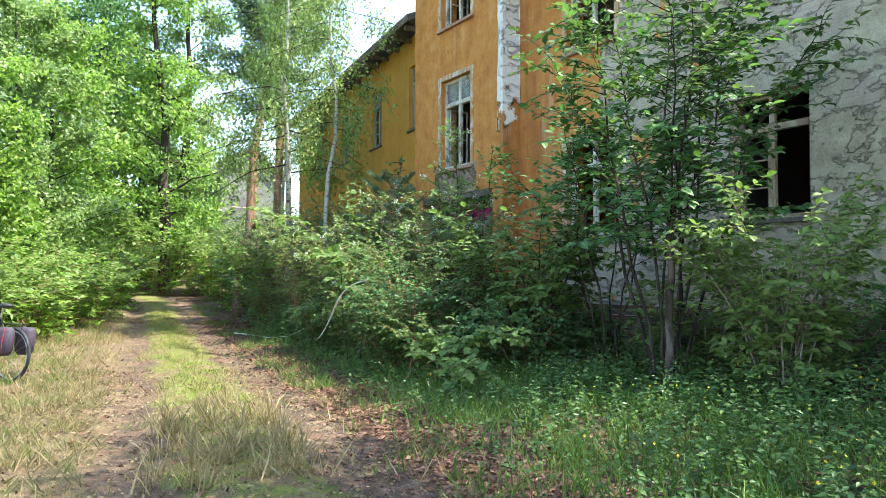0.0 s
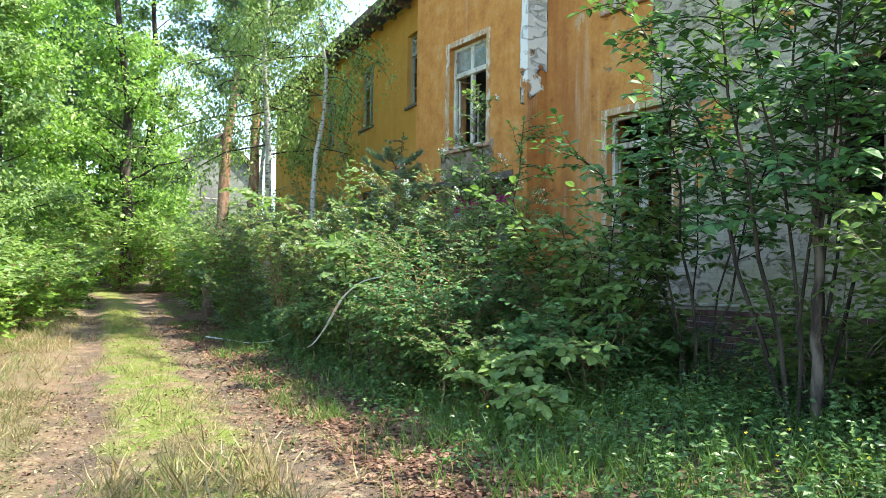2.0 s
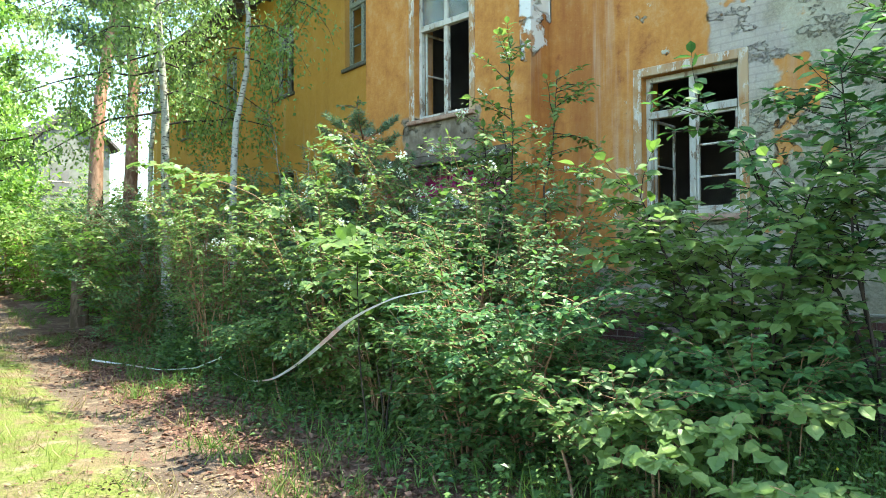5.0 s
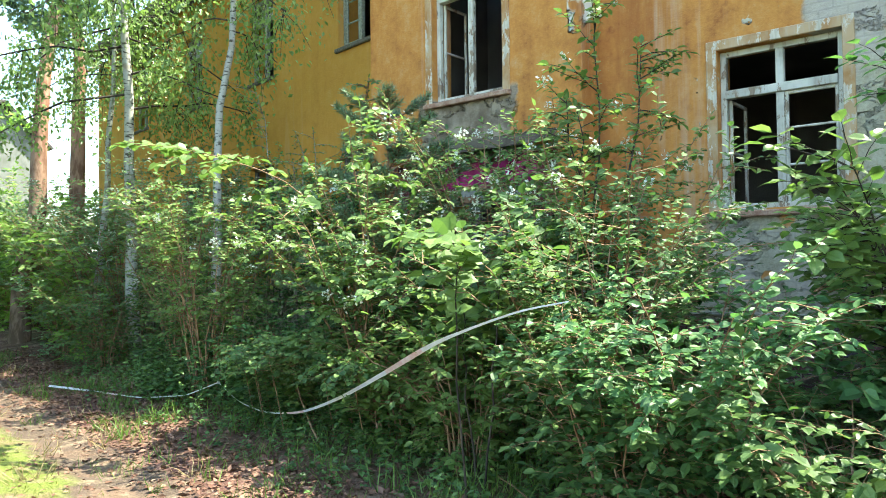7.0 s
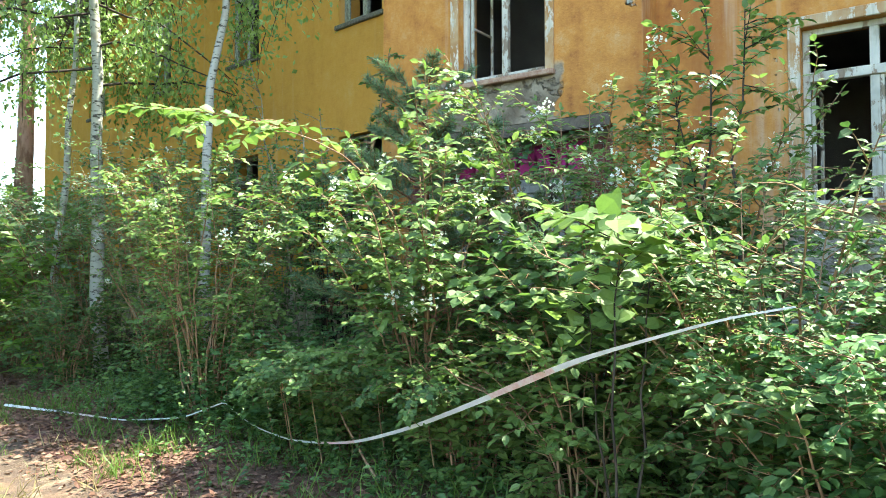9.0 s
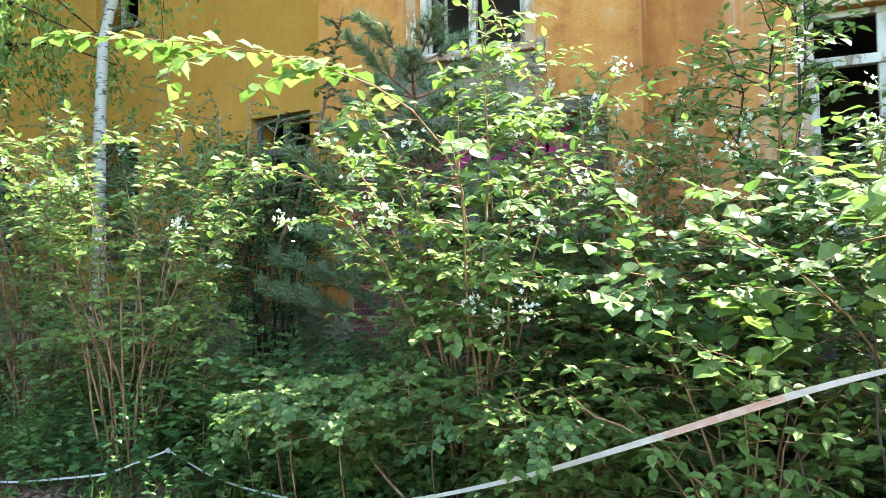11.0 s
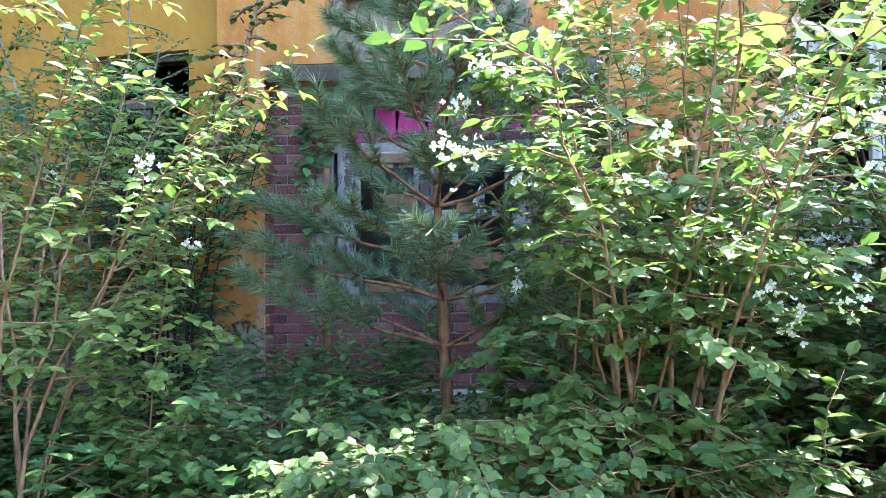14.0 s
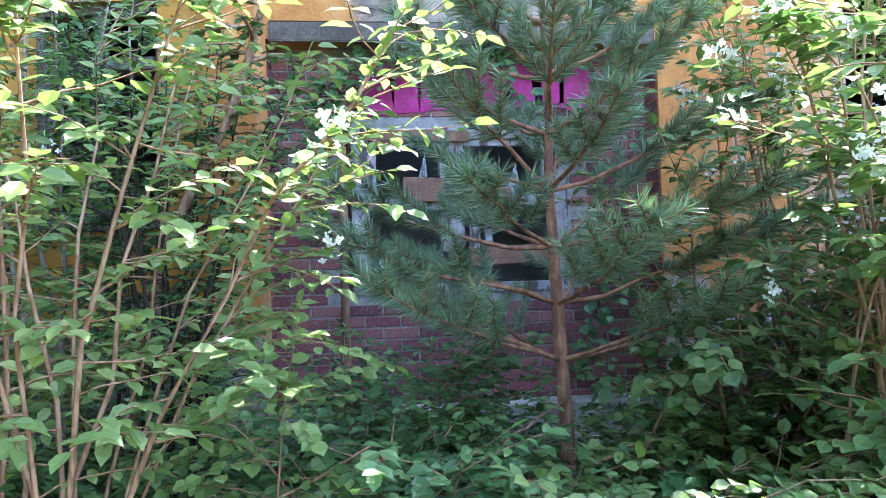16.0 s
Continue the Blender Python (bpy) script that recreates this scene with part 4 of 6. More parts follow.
shrub("elder_sapling", "elder sapling with fresh green leaves before the ochre wall", at(6.75, 9.95), 3.9, 0.45, 4, 12, 0.10, 0.06, LEAF8, M_LEAFBRIGHT, M_BARK, 0.62, 0.14, 0.55, 0.017, (0.1, 0.1), None, 1.5, "sapling", SG)
shrub("maple_sapling", "thin sapling with clusters of small leaves by the wing", at(7.9, 15.1), 4.4, 0.5, 5, 14, 0.05, 0.04, LEAF4, M_LEAFDEEP, M_GREYSTEM, 0.3, 0.0, 0.5, 0.02, (0, 0), None, 1.5, "sapling", SG)


def arching_branch(name, label, points, thick, leaf, mat, twigs, category="sapling"):
    """One long bough that leans over, with leafy side twigs on its outer part."""
    pts = np.array(points, float)
    top = empty(name, at(*pts[0][:2]), label, category, SG)
    o = np.array(top.location)
    t = np.linspace(0, 1, 14)
    k = np.linspace(0, 1, len(pts))
    path = np.stack([np.interp(t, k, pts[:, i]) for i in range(3)], 1) - o
    path[1:-1] = (path[:-2] + path[1:-1] * 2 + path[2:]) / 4
    path[0, 2] = -0.1
    paths, out = [(path, np.linspace(thick, thick * 0.25, 14))], []
    for j in range(twigs):
        p, d = along(path, 0.45 + 0.55 * (j + 0.5) / twigs)
        az = rnd(0, 6.28)
        tw = bent(p, (math.cos(az), math.sin(az), rnd(-0.1, 0.5)), rnd(0.18, 0.4), 4, -0.25, 0.08)
        paths.append((tw, np.linspace(thick * 0.35, thick * 0.15, 4)))
        twig_leaves(tw, leaf * 0.62, leaf, out)
    twig_leaves(path[8:], leaf * 0.7, leaf, out)
    link_mesh("stem", tubes("stem", paths), M_STEM, top)
    if name.startswith("linden"):
        unit_leaf = leaf_mesh("leaf", BROAD8, [(np.zeros(3), np.array([0, 1.0, 0]), np.array([0, 0, 1.0]), 1.0)])
        unit_leaf.materials.append(mat)
        for p, f, up, size in out:
            f = Vector(f).normalized()
            side = f.cross(Vector(up)).normalized()
            ob = new("leaf", unit_leaf)
            ob.parent = top
            ob.matrix_basis = Matrix.Translation(p) @ Matrix((side, f, side.cross(f))).transposed().to_4x4() @ Matrix.Scale(size, 4)
    else:
        link_mesh("foliage", leaf_mesh("foliage", BROAD8, out), mat, top)
    return top


arching_branch("maple_sapling", "young maple with a bent pale tan trunk", [(7.6, 14.75, 0), (7.64, 14.66, 0.8), (7.65, 14.58, 1.5), (7.65, 14.3, 2.05), (7.65, 14.08, 2.46), (7.65, 13.98, 2.9), (7.65, 13.83, 3.4), (7.65, 13.7, 4.0)], 0.045, 0.07, M_LEAF, 26)
arching_branch("linden_sapling", "linden bough arching over with bright round leaves", [(5.6, 11.75, 0), (5.5, 11.65, 0.9), (5.15, 11.45, 1.75), (4.7, 11.5, 2.2), (4.35, 11.75, 2.36), (4.2, 12.3, 2.52), (4.15, 13.2, 2.66)], 0.008, 0.105, M_LEAFBRIGHT, 12)
arching_branch("linden_sapling", "thin upright linden shoot with bright leaves", [(5.7, 11.5, 0), (5.6, 11.4, 1.0), (5.5, 11.5, 2.0), (5.35, 11.45, 2.9)], 0.007, 0.10, M_LEAFBRIGHT, 12)
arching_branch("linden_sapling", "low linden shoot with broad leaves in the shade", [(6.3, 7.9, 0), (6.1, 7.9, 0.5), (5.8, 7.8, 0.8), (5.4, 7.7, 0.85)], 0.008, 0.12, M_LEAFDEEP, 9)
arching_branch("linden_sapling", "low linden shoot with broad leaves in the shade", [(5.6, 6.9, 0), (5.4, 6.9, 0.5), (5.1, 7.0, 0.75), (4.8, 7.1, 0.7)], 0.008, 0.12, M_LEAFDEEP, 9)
for bx, by, h in ((4.75, 7.25, 0.62), (4.85, 6.75, 0.6), (4.45, 7.0, 0.45), (5.2, 6.5, 0.7), (4.5, 6.3, 0.42)):
    arching_branch("linden_sapling", "low linden seedling with broad light green leaves", [(bx + 0.15, by + 0.1, 0), (bx + 0.08, by + 0.05, h * 0.7), (bx - 0.08, by - 0.03, h), (bx - 0.3, by - 0.1, h + 0.05)], 0.006, 0.105, M_LEAFBRIGHT, 11)
arching_branch("rose_shrub", "arching briar with small oval leaves near the track", [(5.55, 12.9, 0), (5.3, 12.7, 0.75), (5.2, 12.4, 0.85), (5.1, 12.1, 0.8), (5.0, 11.8, 0.55)], 0.008, 0.055, M_LEAFBRIGHT, 14, "shrub")
arching_branch("rose_shrub", "upright briar shoot with pale green leaflets", [(5.75, 13.75, 0), (5.7, 13.72, 0.5), (5.68, 13.68, 1.0), (5.66, 13.62, 1.35)], 0.006, 0.055, M_LEAFBRIGHT, 14, "shrub")
for k, (bx, by) in enumerate(((5.0, 12.55), (5.15, 12.75), (5.2, 13.0), (4.95, 12.2), (5.25, 12.3), (5.35, 12.45), (5.15, 11.75), (5.3, 12.85), (5.0, 11.2))):
    arching_branch("rose_shrub", "leafy briar shoot with pale green leaves beside the track", [(bx + 0.15, by, 0), (bx + 0.05, by, 0.45), (bx - 0.08, by - 0.08, 0.72), (bx - 0.22, by - 0.28, 0.8)], 0.006, 0.05, M_LEAF, 13, "shrub")
# Sunlight on these shoots is put into their bright leaf colour.
for bx, by, h in ((5.5, 11.95, 1.5), (5.4, 11.75, 1.25), (5.35, 11.5, 1.5), (5.6, 11.85, 1.75), (5.35, 11.95, 0.9)):
    arching_branch("mock_orange_shrub", "slender mock orange shoot with oval leaves coloured as if sunlit", [(bx + 0.15, by, 0), (bx + 0.1, by - 0.02, h * 0.6), (bx - 0.05, by - 0.05, h * 0.95), (bx - 0.2, by - 0.1, h + 0.03), (bx - 0.32, by - 0.15, h - 0.1)], 0.007, 0.06, M_LEAFBRIGHT, 16, "shrub")
for bx, by, h in ((6.75, 12.1, 0.75), (6.6, 11.9, 0.6), (6.8, 11.85, 0.95)):
    arching_branch("linden_sapling", "low linden seedling with broad leaves at the pine's foot", [(bx + 0.1, by, 0), (bx + 0.05, by, h * 0.7), (bx - 0.1, by, h), (bx - 0.25, by, h)], 0.006, 0.075, M_LEAFBRIGHT, 12)
arching_branch("rose_shrub", "leafy shoot of a small bush under the pine", [(6.5, 12.3, 0), (6.4, 12.3, 0.6), (6.2, 12.2, 1.0), (6.0, 12.1, 1.2)], 0.008, 0.075, M_LEAF, 16, "shrub")


def young_pine():
    """A young pine with whorls of needle-bearing boughs."""
    base = at(6.75, 12.52)
    top = empty("young_pine", base, "young pine with blue-green needles and a red-brown trunk", "pine")
    h = 3.05
    t = np.linspace(0, 1, 10)[:, None]
    trunk = np.array([0.05, 0.02, h]) * t + np.cumsum(RNG.normal(0, 0.012, (10, 3)), axis=0) * (1, 1, 0)
    trunk[0, 2] = -0.15
    link_mesh("trunk", tubes("trunk", [(trunk, np.linspace(0.042, 0.007, 10))], 10), M_PINEYOUNG, top)
    pos, fwd, siz, tips = [], [], [], []
    for w, s in enumerate(np.linspace(0.27, 0.97, 9)):
        n = 5 if s < 0.9 else 4
        for i in range(n):
            paths = []
            az = w * 0.7 + i * 2 * math.pi / n + rnd(-0.25, 0.25)
            ln = (1.15 * (1.1 - s) + 0.36) * rnd(0.75, 1.1)
            p, _ = along(trunk, s)
            bough = bent(p, (math.cos(az), math.sin(az), rnd(-0.02, 0.28) + 0.35 * s), ln, 7, 0.12, 0.06)
            paths.append((bough, np.linspace(0.013, 0.004, 7)))
            shoots = [(bough[3:], 1.0)]
            for q in np.linspace(0.4, 0.95, 4):
                pp, d = along(bough, q)
                side = np.cross(d, (0, 0, 1.0))
                side = side / np.linalg.norm(side)
                for sg in (-1, 1):
                    tw = bent(pp, d / np.linalg.norm(d) * 0.8 + sg * side * rnd(0.5, 0.9) + np.array([0, 0, rnd(0.0, 0.3)]), ln * 0.42 * (1.2 - q), 4, 0.15, 0.06)
                    paths.append((tw, np.linspace(0.006, 0.003, 4)))
                    shoots.append((tw, 1.0))
            for pts, _ in shoots:
                length = np.linalg.norm(np.diff(pts, axis=0), axis=1).sum()
                m = int(length * 700)
                if m < 2:
                    continue
                u = np.sort(RNG.uniform(0.05, 1, m))
                got = [along(pts, v) for v in u]
                pp = np.array([g[0] for g in got])
                dd = unit(np.array([g[1] for g in got]))
                r = RNG.normal(0, 1, (m, 3))
                r = unit(r - (r * dd).sum(1, keepdims=True) * dd)
                pos.append(pp)
                fwd.append(dd * 0.95 + r * 0.9)
                siz.append(RNG.uniform(0.065, 0.105, m))
            link_mesh("bough", tubes("bough", paths, 5), M_PINEYOUNG, top)
    pos, fwd, siz = np.concatenate(pos), np.concatenate(fwd), np.concatenate(siz)
    link_mesh("needle_coat", leaves("needle_coat", NEEDLE, pos, fwd, RNG.normal(0, 1, (len(pos), 3)), siz), M_NEEDLE, top)


M_PINEYOUNG = bark_material("red_pine_bark", (0.16, 0.075, 0.045), (0.34, 0.17, 0.10), 0.4, 20.0, 0.5)
young_pine()

# trees right of the track, before and past the far wing
tree("pine_tree", "tall pine with a reddish leaning trunk", at(6.75, 22.9), 15.0, 0.18, 0.55, 2.2, 22, 0.16, 900, M_NEEDLE, M_PINEBARK, LEAF2, (1.7, 0.6))
tree("pine_tree", "tall pine with a rough brown trunk", at(8.6, 24.2), 14.0, 0.19, 0.42, 1.9, 20, 0.16, 700, M_NEEDLE, M_PINEBARK, LEAF2, (0.7, 0.4))
BT = "slender birch with drooping twigs before the wing"
tree("birch_tree", BT, at(6.8, 18.2), 11.5, 0.09, 0.34, 1.9, 30, 0.09, 480, M_LEAFBIRCH, M_BIRCH, LEAF2, (0.1, 0.0), 0.8, 0.36)
tree("birch_tree", BT, at(6.95, 15.9), 10.0, 0.065, 0.46, 1.4, 22, 0.085, 380, M_LEAFBIRCH, M_BIRCH, LEAF2, (0.2, -0.3), 0.8, 0.34)
tree("birch_tree", "thin young birch close to the ochre wall", at(6.9, 19.9), 10.5, 0.06, 0.44, 1.6, 24, 0.09, 420, M_LEAFBIRCH, M_BIRCH, LEAF2, (0.3, 0.3), 0.8, 0.36)
# left of the track, and closing its far end
LEFT = [(-2.9, 13.8, 5.5, 1.9, M_LEAFTREE, 0.0, 0.10), (-2.0, 17.2, 7.0, 2.3, M_LEAFBRIGHT, 0.0, 0.11), (-0.5, 21.5, 6.6, 2.2, M_LEAFTREE, 0.0, 0.13), (-3.6, 21.0, 11.0, 3.0, M_WILLOW, 0.5, 0.13),
        (0.6, 26.5, 10.0, 2.8, M_LEAFBRIGHT, 0.0, 0.15), (-1.6, 28.0, 14.0, 3.6, M_WILLOW, 0.5, 0.17), (2.2, 33.0, 11.0, 3.0, M_LEAFTREE, 0.0, 0.19), (0.0, 36.0, 17.0, 4.2, M_LEAFBIRCH, 0.4, 0.2),
        (2.4, 42.0, 13.0, 3.4, M_LEAFTREE, 0.0, 0.23), (8.6, 41.5, 19.0, 3.0, M_LEAFBRIGHT, 0.0, 0.22), (7.0, 36.0, 18.0, 2.9, M_LEAFTREE, 0.0, 0.2), (6.9, 43.0, 9.0, 2.6, M_LEAFBRIGHT, 0.0, 0.22), (7.0, 47.0, 15.0, 3.6, M_WILLOW, 0.4, 0.25), (10.2, 52.0, 14.5, 3.2, M_LEAFTREE, 0.0, 0.25), (4.0, 56.0, 19.0, 5.0, M_LEAFTREE, 0.0, 0.3),
        (-6.0, 27.0, 13.0, 4.0, M_LEAFTREE, 0.0, 0.2)]
for x, y, h, r, mt, dr, lf in LEFT:
    big = h > 10
    tree("broadleaf_tree", "leafy green tree crowding the edge of the track" if not dr else "tall pale tree with hanging foliage", at(x, y), h, h * 0.014, 0.03 if not big else 0.08, r, 26 if not big else 28, lf * 1.18, 580 if not big else 480, mt, M_BARK, LEAF2, (0, 0), dr, 0.5 if not big else 0.85)
# Added out of view only to cast dappled shade on the near track.
tree("unseen_shade_tree", "unseen tree added so its crown shades the start of the track", at(6.1, 0.4), 10.5, 0.16, 0.5, 2.6, 22, 0.12, 420, M_LEAFTREE, M_BARK, LEAF2, (-0.4, 0.3), 0.1, 0.6)
tree("dark_conifer", "dark spruce top rising over the trees", at(4.9, 46.0), 22.0, 0.25, 0.35, 2.6, 26, 0.25, 500, M_LEAFDEEP, M_BARK, LEAF2, (0, 0), 0.5, 0.8)
for x, y, h in ((-0.35, 14.6, 1.3), (0.75, 17.2, 1.5), (1.8, 20.6, 1.8), (2.9, 24.0, 2.0), (3.6, 26.8, 2.2), (4.2, 29.8, 2.6), (4.5, 33.0, 3.0), (8.1, 30.5, 3.2), (7.9, 33.5, 3.4), (6.5, 34.0, 4.2), (5.3, 36.0, 4.6), (6.9, 37.5, 4.6), (8.8, 40.5, 4.8), (9.9, 44.0, 5.2), (-1.3, 12.8, 1.9), (-0.9, 13.9, 2.3), (-0.3, 16.2, 2.2), (0.5, 19.0, 2.3), (1.2, 22.0, 2.4), (1.9, 25.5, 2.6), (2.6, 29.6, 2.8), (9.6, 26.4, 3.0), (10.6, 29.8, 3.6), (7.6, 25.6, 2.0), (6.75, 19.6, 2.9), (7.2, 22.0, 3.1), (7.9, 24.6, 3.3), (8.7, 27.2, 3.5), (3.3, 35.0, 3.4), (3.6, 39.0, 4.0), (5.2, 45.5, 4.5), (7.6, 39.0, 4.2), (8.5, 33.4, 3.6), (-2.0, 15.6, 3.2), (0.0, 23.6, 3.6), (1.2, 29.5, 4.0), (-0.5, 15.0, 1.6), (0.2, 17.6, 1.7), (0.9, 20.4, 1.9), (1.5, 23.4, 2.0), (-3.0, 11.4, 2.4), (2.3, 27.5, 2.4), (2.6, 32.0, 2.6), (8.7, 28.0, 2.4), (9.2, 31.5, 2.6), (9.4, 35.5, 3.0), (2.0, 37.0, 2.6), (11.6, 39.0, 4.5), (13.8, 40.0, 5.5), (6.4, 41.0, 3.2)):
    shrub("roadside_shrub", "bright green bushes crowding the track's edge", at(x, y), h, h * 0.55, 14, 11, 0.11 + 0.003 * y, 0.075 + 0.0016 * y, LEAF2, M_LEAFTREE, M_STEM, 0.0, 0.0, 0.55, 0.011, (0, 0), M_LEAFBRIGHT, group="bushes beside the track")


# ---- undergrowth ----
def scatter(n, y0, y1, u0, u1, keep):
    """Random places with u metres right of the left wheel track, thinned by keep(u, x, y)."""
    got = []
    while len(got) < n:
        y, u = rnd(y0, y1), rnd(u0, u1)
        x = road_left(y) + u
        if x < 8.3 and rnd(0, 1) < keep(u, x, y):
            got.append((x, y, gz(x, y)))
    return np.array(got)


def clumpy(x, y, f=0.9, o=0.0):
    return 0.5 + 0.5 * noise.noise(Vector((x * f, y * f, 3.0 + o)))


def ramp01(v, a, b):
    return min(max((v - a) / (b - a), 0.0), 1.0)


def undergrowth(name, label, places, heights, leaf, shape, mat, per):
    out = []
    for (x, y, z), h in zip(places, heights):
        lean = RNG.normal(0, 0.12, 2) * h
        for j in range(per):
            s = (j + rnd(0, 1)) / per
            p = np.array([x + lean[0] * s, y + lean[1] * s, z + h * (0.15 + 0.85 * s)])
            az = rnd(0, 6.28)
            f = np.array([math.cos(az), math.sin(az), rnd(-0.4, 0.3)])
            out.append((p, f, np.array([-0.15, -0.1, 1.0]) + RNG.normal(0, 0.3, 3), leaf * rnd(0.6, 1.25) * (1.1 - 0.3 * s)))
    ob = link_mesh(name, leaf_mesh(name, shape, out), mat)
    return tagged(ob, label, "plants", kind="stuff")


herbs = scatter(4800, -1.5, 20, 2.3, 8.5, lambda u, x, y: ramp01(u, 2.4, 3.6) * (0.35 + 0.65 * clumpy(x, y)) * (1 if y < 16 else 0.6))
undergrowth("nettle_patch", "knee-high nettles and herbs under the shrubs", herbs, [rnd(0.15, 0.36) + 0.3 * ramp01(h[0] - road_left(h[1]), 2.8, 5) * clumpy(h[0], h[1], 0.6, 5) for h in herbs], 0.062, LEAF4, M_HERB, 10)
low = scatter(4800, -1.5, 18, 1.9, 8.0, lambda u, x, y: ramp01(u, 2.2, 3.2) * (0.2 + 0.8 * clumpy(x, y, 1.3, 9)))
undergrowth("ground_ivy", "low carpet of small round leaves", low, [rnd(0.03, 0.14) for _ in low], 0.05, BROAD4, M_HERB, 6)
tall = scatter(420, 10.8, 15.4, 2.0, 5.5, lambda u, x, y: (0.3 + 0.7 * clumpy(x, y, 1.2, 4)) if 5.0 < x < 7.9 else 0)
undergrowth("bramble_thicket", "waist-high brambles and young shoots before the entrance", tall, [rnd(0.4, 0.95) for _ in tall], 0.07, LEAF8, M_HERB, 20)
oak = scatter(160, 11.3, 15.2, 2.9, 5.5, lambda u, x, y: clumpy(x, y, 1.0, 2) if 5.2 < x < 7.6 else 0)
undergrowth("oak_seedlings", "oak seedlings with lobed bluish green leaves", oak, [rnd(0.3, 0.8) for _ in oak], 0.13, LOBED, M_LEAFDEEP, 9)


def grass(name, label, places, mat, lo, hi, lean=0.45):
    n = len(places)
    fwd = RNG.normal(0, lean, (n, 3))
    fwd[:, 2] = 1.0
    up = RNG.normal(0, 1, (n, 3)) * (1, 1, 0.1)
    ob = link_mesh(name, leaves(name, BLADE, places, fwd, up, RNG.uniform(lo, hi, n)), mat)
    return tagged(ob, label, "grass", kind="stuff")


def tufts(n_tufts, per, spread, *args):
    c = scatter(n_tufts, *args)
    p = np.repeat(c, per, axis=0)
    p[:, :2] += RNG.normal(0, spread, (len(p), 2))
    return p


M_MOSS = leaf_material("moss_blade", (0.11, 0.14, 0.025), (0.185, 0.215, 0.04), (0.28, 0.30, 0.06), 0.2, 0.3)
grass("verge_grass", "green grass on the shaded verge", tufts(1700, 12, 0.08, -1.0, 17, 1.8, 5.5, lambda u, x, y: 0.06 + 0.94 * ramp01(u, 2.3, 3.2) * clumpy(x, y, 0.8, 1) * (1.3 if y < 7 else 0.5)), M_GRASS, 0.1, 0.28)
grass("dry_grass", "straw-coloured dry grass beside the wheel tracks", tufts(900, 16, 0.06, 0.5, 26, -2.6, 2.2, lambda u, x, y: 0.9 if u < -0.35 else (0.5 if 0.3 < u < 1.2 and y < 8 else 0.12)), M_STRAW, 0.06, 0.24, 0.7)
grass("straw_tuft", "tall bleached grass tuft between the tracks", tufts(40, 22, 0.05, 4.2, 6.8, 0.1, 1.25, lambda u, x, y: 1), M_STRAW, 0.14, 0.34, 0.5)
grass("track_moss", "yellow-green moss and short grass on the middle ridge", tufts(2000, 8, 0.05, 1.0, 26, 0.2, 1.38, lambda u, x, y: math.exp(-((u - 0.78) / 0.36) ** 2) * (0.3 + 0.7 * ramp01(y, 5.0, 7.5))), M_MOSS, 0.02, 0.075, 0.6)
grass("edge_grass", "short green grass at the edge of the track", tufts(1100, 14, 0.06, 0.5, 28, -2.8, 2.6, lambda u, x, y: 0.8 if (u < -0.7 or u > 1.9) and clumpy(x, y, 0.7, 6) > 0.5 else 0.06), M_GRASS, 0.05, 0.18, 0.6)


M_CRUMB = leaf_material("leaf_crumb", (0.04, 0.025, 0.016), (0.085, 0.05, 0.032), (0.15, 0.095, 0.06), 0.15, 0.05, 0.85)
M_MATTED = leaf_material("matted_grass", (0.08, 0.085, 0.03), (0.19, 0.165, 0.07), (0.36, 0.29, 0.15), 0.25, 0.3)


def litter(name, label, n, args, mat, lo, hi):
    p = scatter(n, *args)
    p[:, 2] += RNG.uniform(0.004, 0.02, len(p))
    up = RNG.normal(0, 0.35, (len(p), 3)) + (0, 0, 1)
    ob = link_mesh(name, leaves(name, LEAF2, p, RNG.normal(0, 1, (len(p), 3)) * (1, 1, 0.25), up, RNG.uniform(lo, hi, len(p))), mat)
    return tagged(ob, label, "leaf litter", kind="stuff")


litter("leaf_litter", "brown fallen leaves strewn over the track's edge", 19000, (0.0, 22, 1.2, 3.9, lambda u, x, y: math.exp(-((u - 2.35) / 0.55) ** 2) * (0.3 + 0.7 * clumpy(x, y, 1.1, 3))), M_LITTER, 0.03, 0.075)
litter("leaf_litter", "brown fallen leaves scattered among dry grass", 8000, (0.5, 24, -2.8, 1.4, lambda u, x, y: 0.15 + 0.85 * ramp01(clumpy(x, y, 1.0, 8), 0.45, 0.7) * (0.35 if 0.3 < u < 1.3 else 1)), M_LITTER, 0.02, 0.06)
litter("leaf_litter", "dark fallen leaves under the shrubs", 7000, (0.0, 18, 3.0, 7.0, lambda u, x, y: 0.8), M_LITTER, 0.03, 0.08)


litter("twig_litter", "bits of straw, bark and dry leaf on the wheel tracks", 9000, (1.5, 10.5, -2.6, 2.4, lambda u, x, y: 0.2 + 0.8 * clumpy(x, y, 1.6, 12)), M_STRAW, 0.012, 0.04)
litter("leaf_litter", "dark leaf crumbs on the near track", 8000, (1.5, 10.5, -2.6, 2.6, lambda u, x, y: 0.15 + 0.85 * ramp01(clumpy(x, y, 1.3, 15), 0.4, 0.7)), M_CRUMB, 0.015, 0.045)
grass("dry_grass", "matted dry and greenish grass at the near verge", tufts(700, 16, 0.07, 1.5, 11, -2.8, -0.3, lambda u, x, y: 0.3 + 0.7 * clumpy(x, y, 1.0, 17)), M_MATTED, 0.05, 0.2, 0.9)


M_YELLOW = leaf_material("yellow_petal", (0.62, 0.50, 0.03), (0.72, 0.60, 0.05), (0.78, 0.68, 0.10), 0.3, 0.3)


